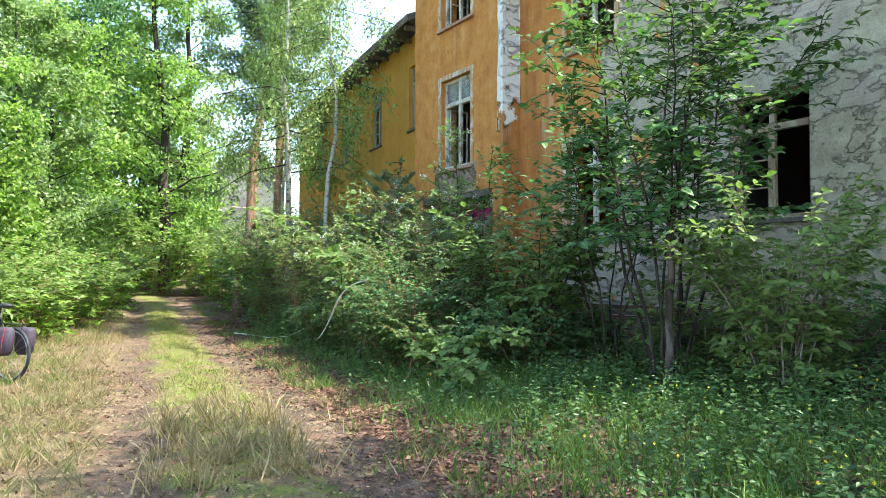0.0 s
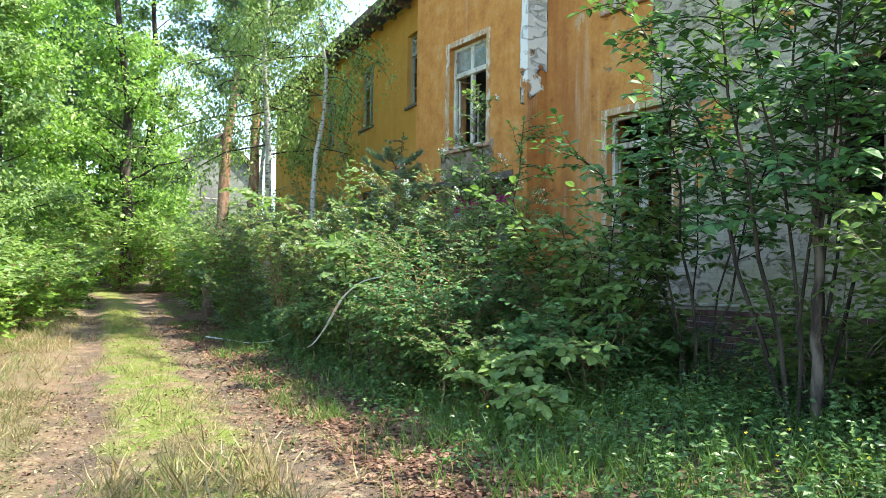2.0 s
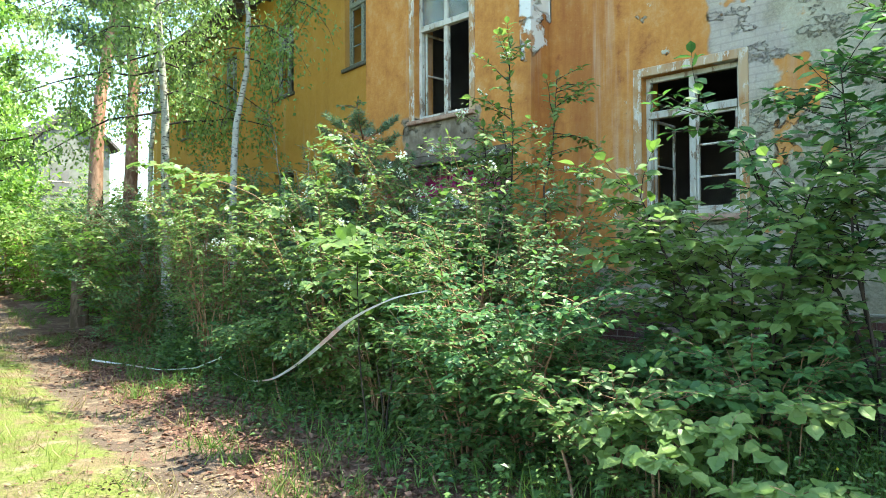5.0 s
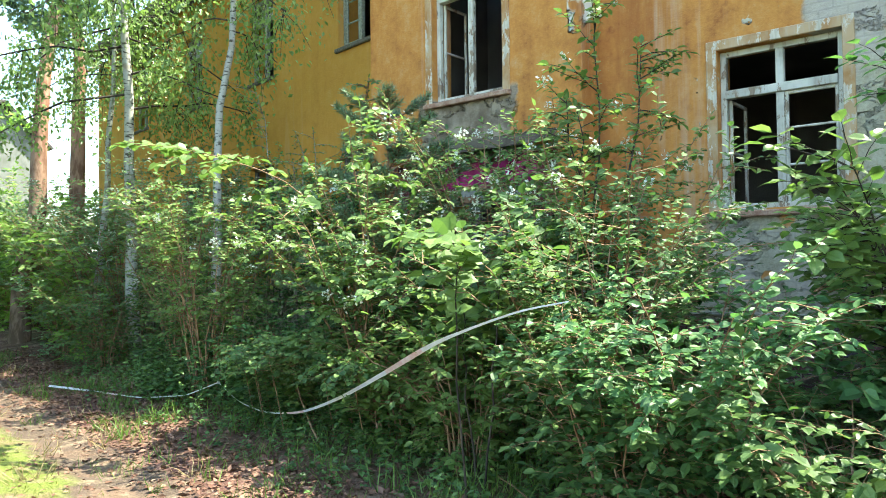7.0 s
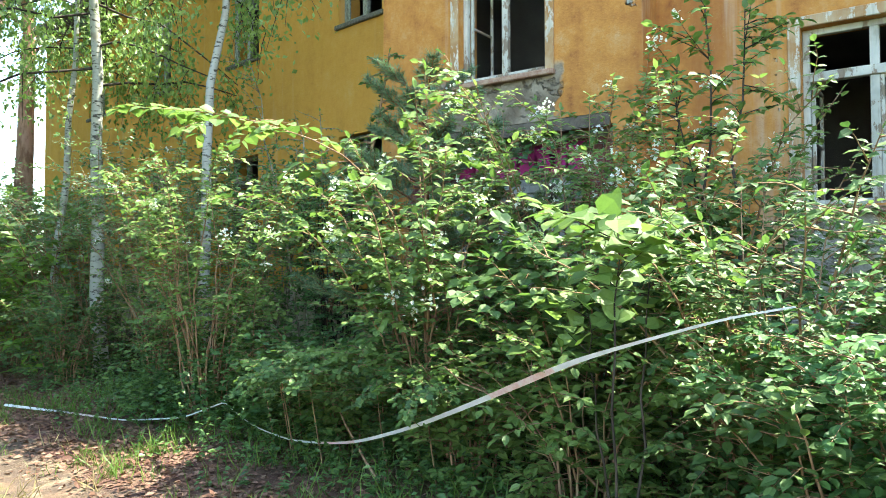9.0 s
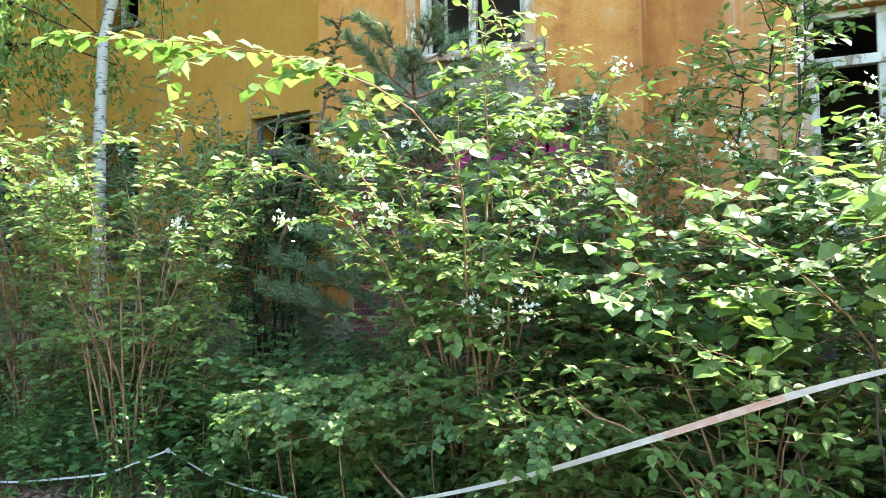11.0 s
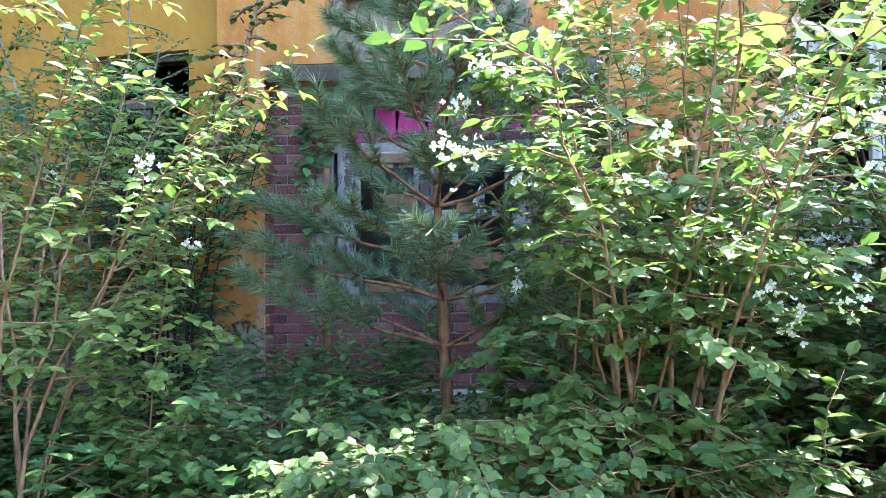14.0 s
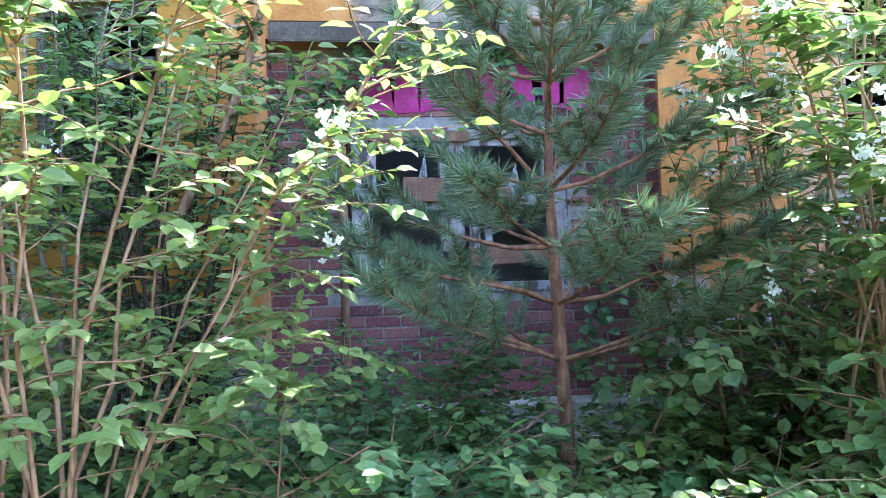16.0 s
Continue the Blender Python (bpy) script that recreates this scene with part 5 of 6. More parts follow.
def meadow_flowers():
    """Small yellow flowers standing in the grass of the verge."""
    out = []
    for x, y, z in scatter(150, -0.5, 6.5, 2.9, 6.2, lambda u, x, y: clumpy(x, y, 0.9, 21)):
        flower_cluster((x, y, z + rnd(0.2, 0.42)), 1, 0.004, out, 0.012)
    tagged(link_mesh("meadow_flowers", leaf_mesh("meadow_flowers", PETAL, out), M_YELLOW), "small yellow flowers in the shaded grass", "flowers", kind="stuff")


meadow_flowers()


def dead_stick(points, r, label="bare grey fallen branch", mat=None):
    pts = np.array(points, float)
    top = empty("fallen_branch", pts[0], label, "branch", "fallen branches in the undergrowth")
    t = np.linspace(0, 1, 10)
    k = np.linspace(0, 1, len(pts))
    path = np.stack([np.interp(t, k, pts[:, i]) for i in range(3)], 1) - pts[0]
    path = path + RNG.normal(0, 0.008, path.shape)
    path[0] = 0
    side = bent(path[5], RNG.normal(0, 1, 3) + path[6] - path[5], 0.35, 4, 0, 0.1)
    link_mesh("stick", tubes("stick", [(path, np.linspace(r, r * 0.4, 10))], 6), mat or M_STEM, top)
    link_mesh("side_twig", tubes("side_twig", [(side, np.linspace(r * 0.45, r * 0.2, 4))], 5), mat or M_STEM, top)


for pts, r in (([(4.35, 7.5, 0.06), (4.7, 7.9, 0.5), (5.0, 8.5, 1.0), (5.1, 9.0, 1.25)], 0.010), ([(4.6, 7.2, 0.05), (5.0, 8.0, 0.55), (5.4, 9.0, 1.2)], 0.009), ([(4.3, 6.9, 0.08), (5.2, 7.6, 0.5), (6.2, 8.4, 0.85)], 0.012),
               ([(5.3, 10.0, 0.1), (5.0, 10.4, 0.55), (4.8, 10.9, 0.9)], 0.010), ([(4.9, 11.5, 0.1), (5.2, 12.2, 0.5), (5.8, 12.9, 0.62)], 0.010), ([(6.0, 13.2, 0.3), (6.3, 12.9, 0.75), (6.7, 12.5, 0.85)], 0.009),
               ([(4.1, 8.4, 0.05), (4.5, 8.9, 0.08), (4.9, 9.7, 0.13)], 0.012), ([(5.9, 14.9, 0.1), (5.8, 14.2, 0.5), (5.7, 13.4, 0.9)], 0.010)):
    dead_stick(pts, r)


def dead_stump():
    """A broken dead trunk, hollow at the top, with bark hanging off."""
    x, y = 5.95, 4.78
    top = empty("dead_stump", at(x, y), "broken dead tree stump with peeling bark", "stump")
    t = np.linspace(0, 1, 12)[:, None]
    path = np.array([0.05, 0.03, 1.85]) * t + RNG.normal(0, 0.012, (12, 3))
    path[0, 2] = -0.15
    link_mesh("trunk", tubes("trunk", [(path, np.linspace(0.045, 0.032, 12) * RNG.uniform(0.85, 1.15, 12))], 10), bark_material("dead_wood", (0.035, 0.025, 0.02), (0.14, 0.11, 0.09), 0.3, 9.0, 0.9), top)
    for a, z, h in ((0.4, 1.68, 0.3), (2.2, 1.72, 0.22), (4.0, 1.65, 0.34)):
        bm = bmesh.new()
        add_box(bm, -0.022, 0.022, -0.008, 0.008, 0, h, 0.008, Matrix.Translation((0.05 + 0.035 * math.cos(a), 0.03 + 0.035 * math.sin(a), z)) @ Matrix.Rotation(a + 1.57, 4, "Z") @ Matrix.Rotation(0.15, 4, "X"))
        part("splinter", bm, M_GREYWOOD, top)


dead_stump()

# ---- entrance porch in the stair bay ----
PY0, PY1, PTOP = 11.30, 14.03, 3.02


def build_bricks(holder, origin, along_axis, length, z0, z1, mat, brick=(0.24, 0.071), joint=0.012, proud=0.008, depth=0.05, skip=None, limit=300, stuff_label=""):
    """Courses of bricks in running bond on an upright face: each a part; past the limit one joined rest."""
    made, rest = 0, []
    meshes = {}
    z, row = z0, 0
    ax = Vector(along_axis)
    nrm = Vector((-1, 0, 0)) if abs(ax.y) > 0.5 else Vector((0, 0, 1)).cross(ax)
    todo = []
    while z + brick[1] <= z1 + 0.001:
        s = -(brick[0] + joint) / 2 * (row % 2)
        while s < length:
            a, b = max(s, 0.0), min(s + brick[0], length)
            if b - a > 0.04 and not (skip and skip(a, b, z, z + brick[1])):
                todo.append((a, b, z))
            s += brick[0] + joint
        z += brick[1] + joint
        row += 1
    bm_rest = None
    for a, b, zz in todo:
        w = round(b - a, 3)
        place = Vector(origin) + ax * ((a + b) / 2) + Vector((0, 0, zz - origin[2] + brick[1] / 2)) + nrm * (proud * rnd(0.5, 1.3) - depth / 2)
        m = Matrix.Translation(place) @ Matrix((ax, nrm, Vector((0, 0, 1)))).transposed().to_4x4() @ Matrix.Rotation(rnd(-0.012, 0.012), 4, "Y")
        if made < limit:
            if w not in meshes:
                bm = bmesh.new()
                add_box(bm, -w / 2, w / 2, -depth / 2, depth / 2, -brick[1] / 2, brick[1] / 2, 0.004)
                meshes[w] = bpy.data.meshes.new("brick")
                bm.to_mesh(meshes[w])
                bm.free()
                meshes[w].materials.append(mat)
            ob = new("brick", meshes[w])
            ob.parent = holder
            ob.matrix_basis = holder.matrix_basis.inverted() @ m
            made += 1
        else:
            rest.append((w, m))
    if rest:
        vs, fs = [], []
        for i, (w, m) in enumerate(rest):
            c = [m @ Vector((sx * w / 2, sy * depth / 2, sz * brick[1] / 2)) - holder.location for sx in (-1, 1) for sy in (-1, 1) for sz in (-1, 1)]
            vs += [tuple(v) for v in c]
            o = i * 8
            fs += [(o, o + 1, o + 3, o + 2), (o + 4, o + 6, o + 7, o + 5), (o, o + 4, o + 5, o + 1), (o + 2, o + 3, o + 7, o + 6), (o, o + 2, o + 6, o + 4), (o + 1, o + 5, o + 7, o + 3)]
        ob = link_mesh("brickwork", raw_mesh("brickwork", np.array(vs), [np.array(fs)]), mat, holder)
        tagged(ob, stuff_label, kind="stuff")


M_LINTEL = surface("dark_cement", (0.07, 0.054, 0.04), (0.15, 0.12, 0.09), 6.0, 0.9, 0.6)


def build_porch():
    bx = PORCH_X
    for nm, a in (("wall_porch_far", PY1), ("wall_porch_near", PY0)):
        w2 = empty(nm + "_bricks", (X_A, a, 0), "red brick lining of the porch's side", "wall", kind="structure")
        if nm.endswith("far"):
            build_bricks(w2, (bx, PY1, 0.3), (-1, 0, 0), bx - X_A - 0.03, 0.3, PTOP, M_BRICK, proud=0.006, depth=0.03, limit=160)
        else:
            build_bricks(w2, (X_A + 0.03, PY0, 0.3), (1, 0, 0), bx - X_A - 0.03, 0.3, PTOP, M_BRICK, proud=0.006, depth=0.03, limit=0, stuff_label="brick courses of the porch side")
    DY0, DY1, DZ0, DZ1 = 11.95, 13.52, 1.27, 2.46
    back = tagged(wall_sheet("wall_porch_back", bx + 0.004, 0.3, PY0 + 0.002, PY1 - 0.002, -0.2, PTOP, [(DY0, DY1, DZ0, DZ1)], M_MORTAR), "brick wall at the back of the porch with a door", "wall", kind="structure")
    build_bricks(back, (bx, PY1, 0.3), (0, -1, 0), PY1 - PY0, 0.3, PTOP, M_BRICK, proud=0.006, depth=0.03, limit=300, stuff_label="brick courses of the porch's back wall",
                 skip=lambda a, b, z0, z1: b > PY1 - DY1 - 0.0 and a < PY1 - DY0 and z1 > DZ0 and z0 < DZ1)
    tagged(box("ceiling_porch", X_A + 0.402, bx + 0.3, PY0 - 0.12, PY1 + 0.12, PTOP + 0.004, PTOP + 0.2, M_STONE, bevel=0), "grey cement porch ceiling", "ceiling", kind="structure")
    tagged(box("floor_porch", X_A + 0.05, bx + 0.3, PY0, PY1, -0.1, 0.5, M_STONE, bevel=0.015), "crumbling cement porch floor", "floor", kind="structure")
    lintel = box("trim_lintel", X_A - 0.012, X_A - 0.002, PY0 + 0.02, PY1 - 0.02, PTOP - 0.02, PTOP + 0.12, M_LINTEL, bevel=0.012)
    tagged(lintel, "weathered grey cement lintel over the entrance", "lintel", kind="structure")
    # spray paint on the bricks above the door
    paint = empty("graffiti", (bx - 0.012, 12.7, 2.74), "magenta spray paint over the bricks above the door", "graffiti")
    y = 13.40
    while y > 11.9:
        w = rnd(0.16, 0.3)
        h0, h1 = rnd(-0.17, -0.1), rnd(0.06, 0.2)
        bm = bmesh.new()
        add_box(bm, -0.004, 0.0, y - w - 12.7, y - 12.7, h0, h1, 0.0)
        for v in bm.verts:
            v.co.y += rnd(-0.03, 0.03)
            v.co.z += rnd(-0.04, 0.04)
        part("paint_stroke", bm, M_PINK, paint)
        y -= w * rnd(0.75, 0.95)
    # the old entrance: bricked up below, a broken boarded light above
    d = empty("window_entrance", (bx + 0.05, 12.7, DZ0), "decayed grey entrance light, peeling, broken and nailed over with boards", "window", kind="structure")
    hw, h = (DY1 - DY0) / 2, DZ1 - DZ0
    for a, b, c, e in ((-hw, -hw + 0.13, 0, h), (hw - 0.13, hw, 0, h), (-hw + 0.13, hw - 0.13, h - 0.08, h), (-hw + 0.13, hw - 0.13, 0, 0.07)):
        box("window_frame", -0.06, 0.06, a, b, c, e, M_PEELGREY, d)
    box("mullion", -0.05, 0.05, 0.02, 0.10, 0.07, h - 0.08, M_PEELGREY, d)
    box("transom", -0.045, 0.05, -hw + 0.13, 0.02, 0.62, 0.70, M_PEELGREY, d)
    box("transom", -0.045, 0.05, 0.10, hw - 0.13, 0.60, 0.68, M_PEELGREY, d)
    for a, b in ((0.10, hw - 0.13), (-hw + 0.13, 0.02)):
        for p in ((a, a + 0.05, 0.70, h - 0.08), (b - 0.05, b, 0.70, h - 0.08), (a + 0.05, b - 0.05, h - 0.13, h - 0.08)):
            box("casement", -0.03, 0.03, *p, M_PEELGREY, d, 0.004, "grey-white peeling casement")
    # splintered uprights and shards left in the broken lights
    for y0, w, z0, z1, lean in ((0.12, 0.07, 0.30, 0.66, 3), (0.0, 0.06, 0.34, 0.62, -4), (-0.09, 0.08, 0.28, 0.64, 2), (-0.2, 0.05, 0.36, 0.60, -6)):
        box("splintered_slat", -0.012, 0.012, -w / 2, w / 2, 0, z1 - z0, M_PEELGREY, d, 0.003, "", Matrix.Translation((-0.03, y0, z0)) @ Matrix.Rotation(radians(lean), 4, "X"))
    for ya, yb, yc, z0, z1 in ((0.22, 0.34, 0.25, 0.70, 1.02), (-0.45, -0.3, -0.42, 0.70, 0.94), (0.50, 0.64, 0.62, 0.08, 0.36)):
        bm = bmesh.new()
        tri = [bm.verts.new((x, y, z)) for x in (0.0, 0.004) for y, z in ((ya, z0), (yb, z0), (yc, z1))]
        for q in ((0, 2, 1), (3, 4, 5), (0, 1, 4, 3), (1, 2, 5, 4), (2, 0, 3, 5)):
            bm.faces.new([tri[k] for k in q])
        pane = part("glass_shard", bm, M_PANE, d, "jagged dusty shard of glass")
        pane.visible_shadow = False
    for y0, y1, z0, z1, rx in ((0.13, 0.42, 0.66, 0.83, 2), (-0.37, -0.2, 0.67, 0.75, -3), (-0.07, 0.62, 1.09, 1.17, 1), (-0.62, -0.05, 0.20, 0.33, -2), (0.2, 0.6, 0.02, 0.09, 0)):
        cy, cz = (y0 + y1) / 2, (z0 + z1) / 2
        box("nailed_board", -0.012, 0.012, y0 - cy, y1 - cy, z0 - cz, z1 - cz, M_BROWNWOOD, d, 0.004, "orange-brown board nailed across", Matrix.Translation((-0.075, cy, cz)) @ Matrix.Rotation(radians(rx), 4, "X"))
    tagged(box("wall_hall", bx + 1.6, bx + 1.7, PY0 - 0.3, PY1 + 0.3, -0.2, 4.0, M_DARK, bevel=0), "dark wall of the entrance hall", "wall", kind="structure")
    # rusty pipe and vine at the jamb
    pipe = empty("drain_pipe", (X_A + 0.06, 13.54, 0.3), "rusty iron pipe beside the door", "pipe")
    link_mesh("pipe", tubes("pipe", [(np.array([(0, 0, 0), (0.0, 0, 1.0), (0.0, 0.0, 2.0)]), [0.03] * 3)], 10), M_BROWNWOOD, pipe)


build_porch()


def climbing_vine():
    """Virginia-creeper-like growth hanging over the bricks above and beside the door."""
    top = empty("climbing_vine", (PORCH_X - 0.05, 12.7, 0.5), "dark green climbing vine over the walled-up entrance", "vine")
    o = np.array(top.location)
    paths, out = [], []
    for y0, y1, z0, z1 in ((11.4, 11.55, 0.5, 3.0), (11.7, 11.85, 0.5, 2.7), (11.45, 12.6, 2.0, 3.0), (13.8, 13.1, 2.2, 3.0), (13.2, 12.3, 2.95, 2.98), (12.4, 11.6, 2.98, 2.9), (13.75, 13.3, 2.6, 2.95), (11.9, 11.6, 0.6, 1.7), (13.7, 13.62, 1.6, 2.7)):
        t = np.linspace(0, 1, 9)[:, None]
        path = np.array([PORCH_X - 0.06, y0, z0]) + np.array([0, y1 - y0, z1 - z0]) * t + RNG.normal(0, 0.025, (9, 3)) * (0.4, 1, 1) - o
        path[:, 0] -= 0.06 * np.sin(np.linspace(0, 3.0, 9))
        paths.append((path, np.linspace(0.007, 0.003, 9)))
        for _ in range(70):
            p, _d = along(path, rnd(0, 1))
            f = np.array([-0.5, rnd(-1, 1), rnd(-0.9, 0.1)])
            out.append((p + np.array([-rnd(0.01, 0.12), rnd(-0.1, 0.1), rnd(-0.08, 0.08)]), f, np.array([-0.6, 0, 1.0]) + RNG.normal(0, 0.3, 3), rnd(0.05, 0.095)))
    link_mesh("stem", tubes("stem", paths, 5), M_STEM, top)
    link_mesh("foliage", leaf_mesh("foliage", BROAD8, out), M_LEAFDEEP, top)


climbing_vine()

# plinth of dark glazed bricks under the near wing
plinth = tagged(box("wall_plinth", X_B + 0.0, X_B + 0.4, Y0, Y_BAY0 - 0.003, -0.2, PLINTH - 0.003, M_JOINT, bevel=0), "plinth of dark glazed bricks with light joints", "wall", kind="structure")
build_bricks(plinth, (X_B, Y_BAY0 - 0.02, 0.27), (0, -1, 0), 7.3, 0.27, PLINTH - 0.01, M_KLINKER, brick=(0.24, 0.071), joint=0.012, proud=0.022, depth=0.05, limit=300)
tagged(box("trim_plinth", X_B - 0.05, X_B - 0.003, Y0, Y_BAY0 - 0.005, PLINTH - 0.012, PLINTH + 0.028, M_STONE, bevel=0.008), "mossy cement ledge on the plinth", "ledge", kind="structure")
plinth2 = empty("wall_plinth_rear", (X_B, 0, 0.27), "far run of plinth bricks", "wall", kind="structure")
build_bricks(plinth2, (X_B, Y_BAY0 - 7.34, 0.27), (0, -1, 0), 8.0, 0.27, PLINTH - 0.01, M_KLINKER, proud=0.022, depth=0.05, limit=0, stuff_label="brick courses of the plinth")


# ---- loose things ----
def plank(x, y, z, ln, w, th, rx, ry, rz, mat=None, label="grey rotten plank on the rubble under the window"):
    ob = box("plank", -ln / 2, ln / 2, -w / 2, w / 2, -th / 2, th / 2, mat or M_GREYWOOD, None, 0.006)
    for v in ob.data.vertices:
        if abs(v.co.x) > ln * 0.4:
            v.co.y += rnd(-0.02, 0.02)
            v.co.x += rnd(-0.03, 0.03)
    ob.matrix_basis = pose(x, y, z, rx, ry, rz)
    return tagged(ob, label, "plank", "planks lying under the wall")


plank(7.75, 8.75, 0.42, 1.3, 0.16, 0.045, 4, -3, 84)
plank(7.95, 8.5, 0.60, 1.0, 0.11, 0.05, 8, -28, 70)
plank(7.85, 8.25, 0.62, 0.8, 0.1, 0.05, 0, 22, 110)
plank(7.6, 9.3, 0.33, 1.6, 0.2, 0.045, 3, 2, 95)
plank(7.7, 9.75, 0.36, 1.5, 0.22, 0.04, 6, -4, 80, M_STONE, "pale grey board lying in the undergrowth")
plank(6.9, 10.3, 0.34, 1.2, 0.2, 0.04, 8, 4, 100, M_STONE, "pale grey board lying in the undergrowth")
plank(7.5, 7.9, 0.40, 1.2, 0.14, 0.05, 2, 8, 60)
slab = tagged(box("plank", -0.7, 0.7, -0.3, 0.3, 0, 0.12, M_STONE, None, 0.02), "broken cement slab before the plinth", "slab")
slab.matrix_basis = pose(7.6, 10.0, 0.22, 0, 3, 86)
slab.name = "cement_slab"


def barrier_tape():
    """A sagging strip of red and white barrier tape, knotted to the shrub, its end lying on the ground."""
    top = empty("barrier_tape", at(5.45, 13.8), "faded red and white barrier tape tied to a shrub", "tape")
    o = np.array(top.location)
    runs = [([(5.45, 13.8, 0.30), (5.34, 13.3, 0.17), (5.16, 12.6, 0.16), (4.98, 11.81, 0.28), (4.81, 11.1, 0.52), (4.66, 10.5, 0.77), (4.5, 9.9, 1.03), (4.42, 9.5, 1.16), (4.4, 9.15, 1.27), (4.5, 8.9, 1.32)], 0.031),
            ([(5.45, 13.8, 0.30), (5.3, 14.2, 0.14), (5.15, 14.9, 0.06), (5.05, 15.8, 0.055), (4.9, 16.8, 0.05)], 0.032)]
    for pts, width in runs:
        pts = np.array(pts)
        k = np.linspace(0, 1, len(pts))
        t = np.linspace(0, 1, 60)
        path = np.stack([np.interp(t, k, pts[:, i]) for i in range(3)], 1)
        for _ in range(6):
            path[1:-1] = (path[:-2] + 2 * path[1:-1] + path[2:]) / 4
        step = np.linalg.norm(np.diff(path, axis=0), axis=1)
        dist = np.concatenate([[0], np.cumsum(step)])
        d = unit(np.gradient(path, axis=0))
        tw = 1.25 + 0.25 * np.sin(dist * 1.1 + 0.6)
        side = unit(np.cross(d, np.array([[0, 0, 1.0]])))
        upv = np.cross(side, d)
        across = np.cos(tw)[:, None] * side + np.sin(tw)[:, None] * upv
        half = width / 2 * np.interp(dist, [0, 1.2, 3.0, 3.9, 4.5, 5.2], [0.4, 0.42, 0.85, 1.2, 0.55, 0.3])[:, None]
        a, b = path - across * half - o, path + across * half - o
        seg = (dist / 0.5).astype(int)
        for s in sorted(set(seg[:-1])):
            idx = [i for i in range(60) if seg[i] == s]
            idx = list(range(idx[0], min(idx[-1] + 2, 60)))
            if len(idx) < 2:
                continue
            v = np.concatenate([a[idx], b[idx]])
            n = len(idx)
            f = np.array([(i, i + 1, n + i + 1, n + i) for i in range(n - 1)])
            red = s % 4 == 3
            link_mesh("red_stripe" if red else "white_stripe", raw_mesh("stripe", v, [f], True), M_TAPERED if red else M_TAPE, top, "faded red stripe" if red else "")
    knot = bmesh.new()
    bmesh.ops.create_icosphere(knot, subdivisions=2, radius=0.022)
    for v in knot.verts:
        v.co = v.co * (0.8 + 0.4 * noise.noise(v.co * 60)) + Vector((0, 0, 0.30 - o[2]))
    part("knot", knot, M_TAPE, top)


barrier_tape()


def ring(r, tube, n=40, k=8, centre=(0, 0, 0)):
    t = np.linspace(0, 2 * np.pi, n + 1)
    return (np.stack([np.zeros(n + 1) + centre[0], np.cos(t) * r + centre[1], np.sin(t) * r + centre[2]], 1), np.full(n + 1, tube))


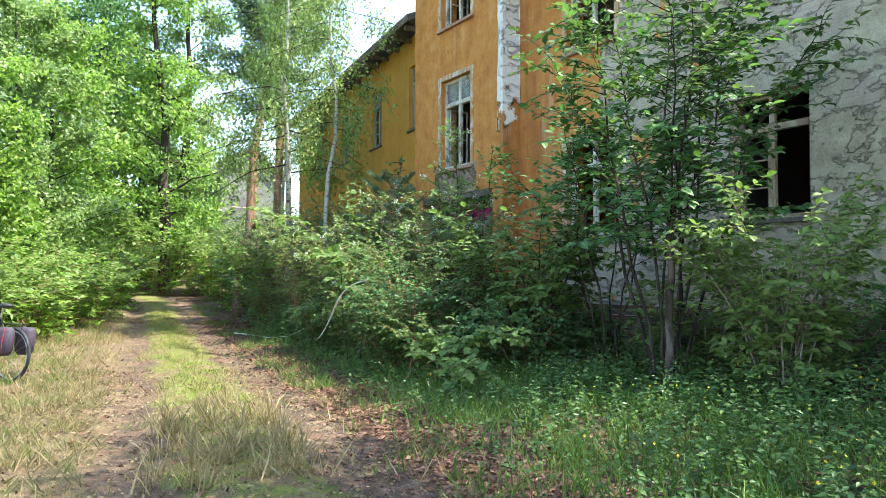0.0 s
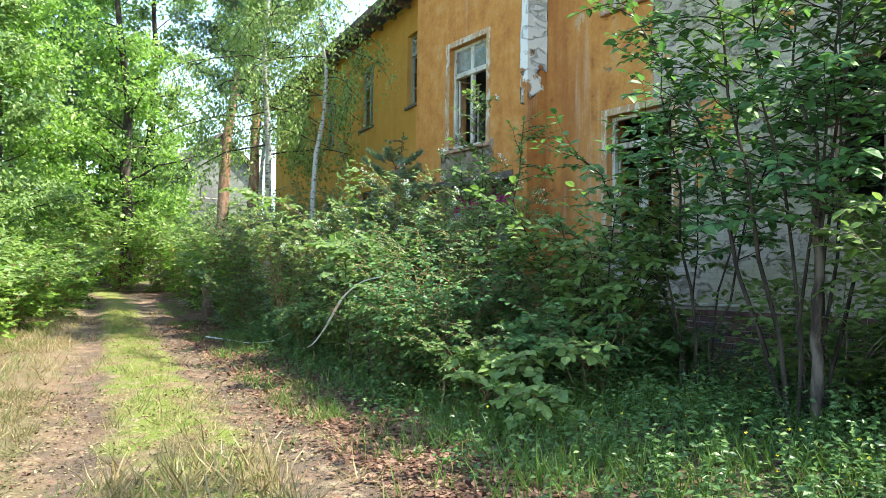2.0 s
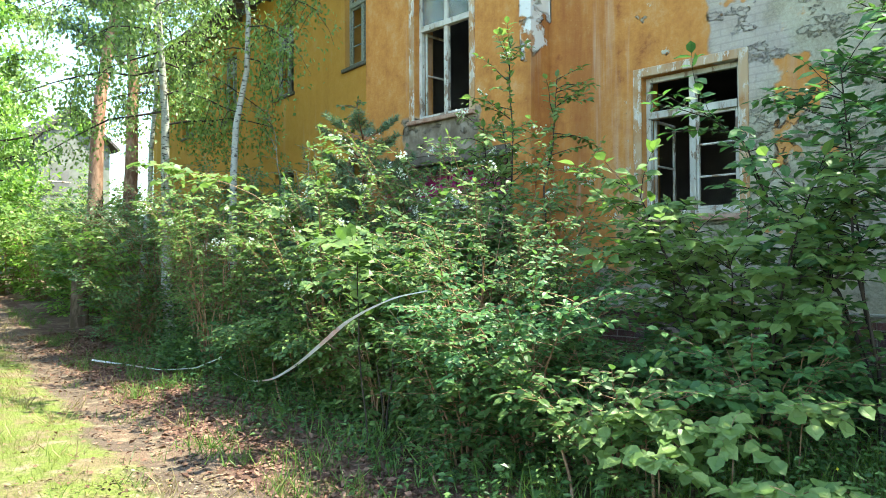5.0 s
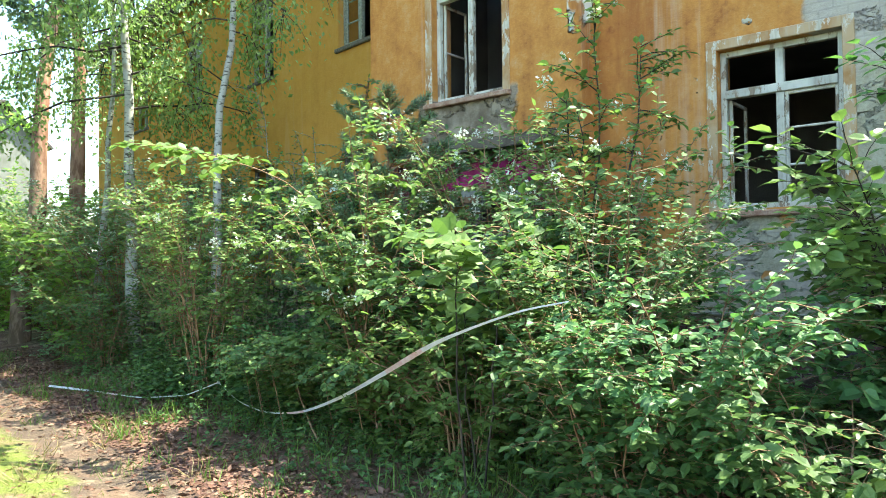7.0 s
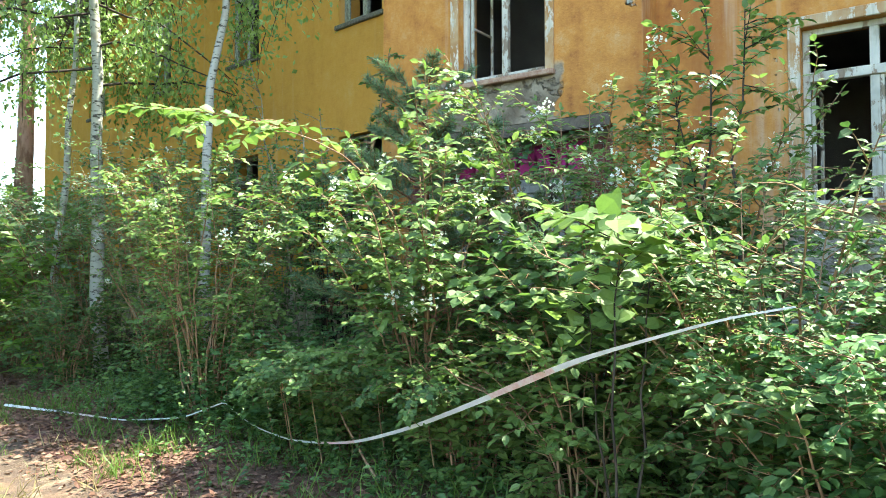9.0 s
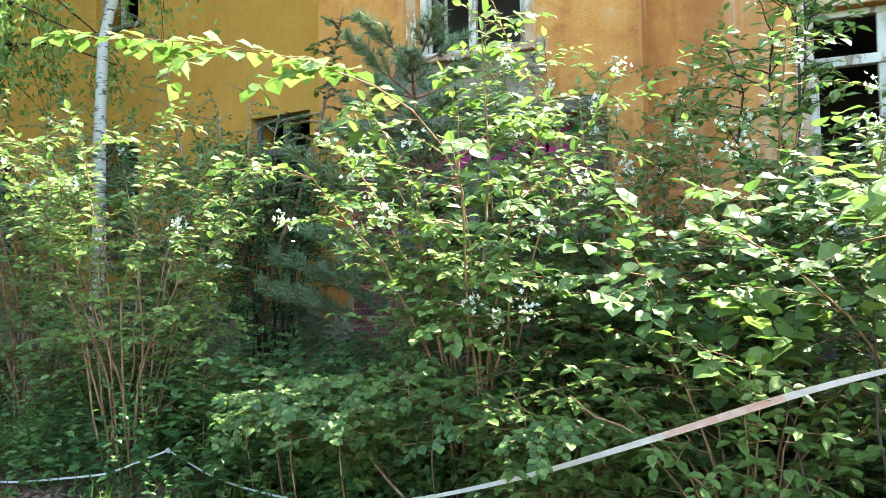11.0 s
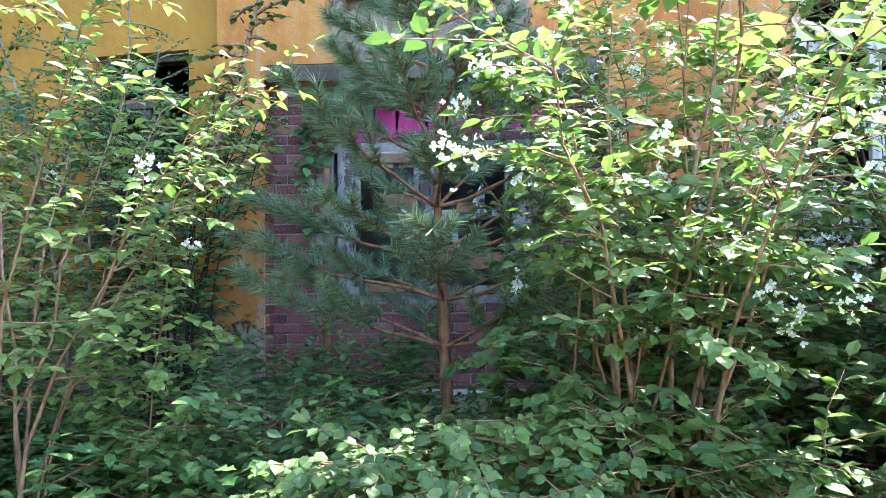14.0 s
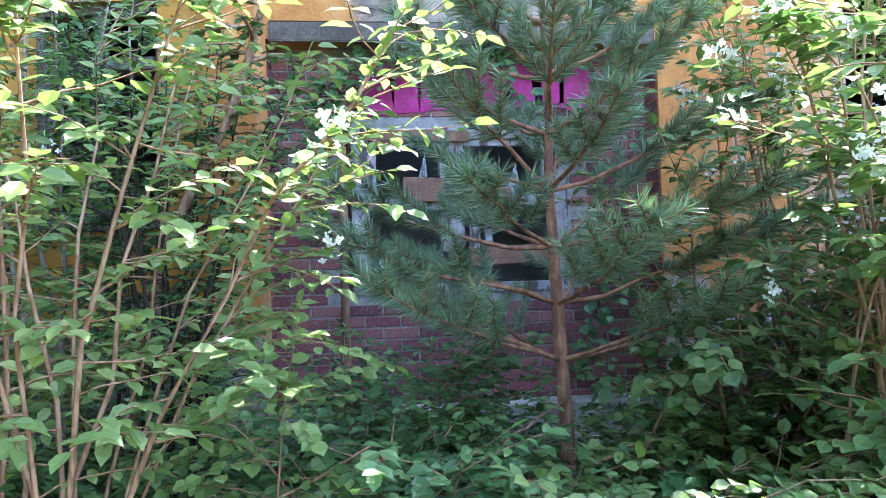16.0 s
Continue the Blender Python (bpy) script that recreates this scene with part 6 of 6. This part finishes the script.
def bicycle():
    """A parked bicycle with panniers, seen from behind."""
    x, y = 0.22, 10.55
    z = gz(x, y)
    top = empty("bicycle", (x, y, z), "black bicycle with panniers parked at the track's edge", "bicycle")
    for cy, nm in ((0.0, "rear_wheel"), (1.05, "front_wheel")):
        w = link_mesh(nm, tubes("tyre", [ring(0.335, 0.022, centre=(0, cy, 0.345))], 8), M_BLACK, top)
        link_mesh("rim", tubes("rim", [ring(0.305, 0.010, centre=(0, cy, 0.345))], 6), M_CHROME, w)
        for i in range(14):
            a = i * 2 * math.pi / 14
            link_mesh("spoke", tubes("spoke", [(np.array([(0.012 * (-1) ** i, cy, 0.345), (0, cy + 0.3 * math.cos(a), 0.345 + 0.3 * math.sin(a))]), [0.0018, 0.0018])], 4), M_CHROME, w)
    pts = {"bb": (0, 0.42, 0.3), "seat": (0, 0.25, 0.82), "head": (0, 0.86, 0.84), "rear": (0, 0, 0.345), "front": (0, 1.05, 0.345), "fork": (0, 0.92, 0.68)}
    for nm, a, b, r in (("seat_tube", "bb", "seat", 0.016), ("down_tube", "bb", "fork", 0.018), ("top_tube", "seat", "head", 0.016), ("chain_stay", "rear", "bb", 0.01), ("seat_stay", "rear", "seat", 0.008), ("fork_blade", "front", "head", 0.013)):
        link_mesh(nm, tubes(nm, [(np.array([pts[a], pts[b]]), [r, r])], 8), M_BLACK, top)
    link_mesh("handlebar", tubes("handlebar", [(np.array([(-0.31, 0.72, 0.98), (-0.15, 0.84, 1.02), (0, 0.88, 1.0), (0.15, 0.84, 1.02), (0.31, 0.72, 0.98)]), [0.012] * 5)], 8), M_CHROME, top)
    link_mesh("seat_post", tubes("seat_post", [(np.array([(0, 0.25, 0.8), (0, 0.22, 0.95)]), [0.013] * 2)], 8), M_CHROME, top)
    bm = bmesh.new()
    bmesh.ops.create_uvsphere(bm, u_segments=14, v_segments=8, radius=1)
    for v in bm.verts:
        back = max(0.0, -v.co.y)
        v.co = Vector((v.co.x * (0.045 + 0.05 * back), v.co.y * 0.14 + 0.2, v.co.z * 0.035 + 0.97))
    part("saddle", bm, M_BLACK, top, smooth=True)
    link_mesh("luggage_rack", tubes("luggage_rack", [(np.array([(-0.06, -0.2, 0.74), (-0.06, 0.2, 0.74), (0.06, 0.2, 0.74), (0.06, -0.2, 0.74), (-0.06, -0.2, 0.74)]), [0.006] * 5), (np.array([(0.06, -0.1, 0.74), (0.03, 0, 0.345)]), [0.005] * 2), (np.array([(-0.06, -0.1, 0.74), (-0.03, 0, 0.345)]), [0.005] * 2)], 6), M_BLACK, top)
    for sx in (-1, 1):
        bm = bmesh.new()
        add_box(bm, -0.07, 0.07, -0.17, 0.17, -0.19, 0.17, 0.05)
        for v in bm.verts:
            v.co.y *= 1 - 0.25 * (0.17 - v.co.z) / 0.36
        bm.transform(Matrix.Translation((sx * 0.15, -0.04, 0.53)))
        bag = part("pannier", bm, M_CLOTH, top, "dark nylon bag with red piping", True)
        for yy in (-0.1, 0.1):
            link_mesh("piping", tubes("piping", [(np.array([(sx * 0.222, yy - 0.04, 0.68), (sx * 0.226, yy * 0.8 - 0.04, 0.53), (sx * 0.215, yy * 0.7 - 0.04, 0.37)]), [0.006] * 3)], 5), M_REDTRIM, bag)
    top.matrix_basis = pose(x, y, z, 0, 4, 35)


bicycle()


def far_house():
    """The next building down the track: grey gable wall and pitched roof."""
    top = empty("house", (11.9, 44.5, 0), "grey rendered house with a pitched roof behind the trees", "house")
    bm = bmesh.new()
    w, e, r, ln = 3.6, 7.6, 9.3, 9.0
    prof = [(0, -0.2), (w, -0.2), (w, e), (w / 2, r), (0, e)]
    for y in (0, ln):
        [bm.verts.new((px, y, pz)) for px, pz in prof]
    bm.verts.ensure_lookup_table()
    bm.faces.new(bm.verts[0:5])
    bm.faces.new(bm.verts[5:10])
    for i in range(5):
        bm.faces.new([bm.verts[i], bm.verts[(i + 1) % 5], bm.verts[5 + (i + 1) % 5], bm.verts[5 + i]])
    part("wall", bm, M_PALE, top)
    sl = math.atan2(r - e, w / 2)
    for sx, ang, cx in ((-1, -sl, w / 4), (1, sl, w * 3 / 4)):
        half = (w / 2) / math.cos(sl) / 2 + 0.25
        bm = add_box(bmesh.new(), -half, half, -0.4, ln + 0.4, 0.02, 0.16, 0.01, Matrix.Translation((cx + (-0.14 if sx < 0 else 0.14), 0, (e + r) / 2 - 0.06)) @ Matrix.Rotation(ang, 4, "Y"))
        part("roof", bm, M_ROOF, top)
    # Dark panels stand in for the unlit rooms behind these windows.
    for px, pz in ((0.7, 5.0), (0.7, 1.8)):
        win = box("window", px, px + 0.9, -0.05, -0.004, pz, pz + 1.3, M_DARK, top, 0.004)
        box("frame", px - 0.08, px + 0.98, -0.065, -0.052, pz + 0.62, pz + 0.68, M_WOOD, win, 0.004)


far_house()
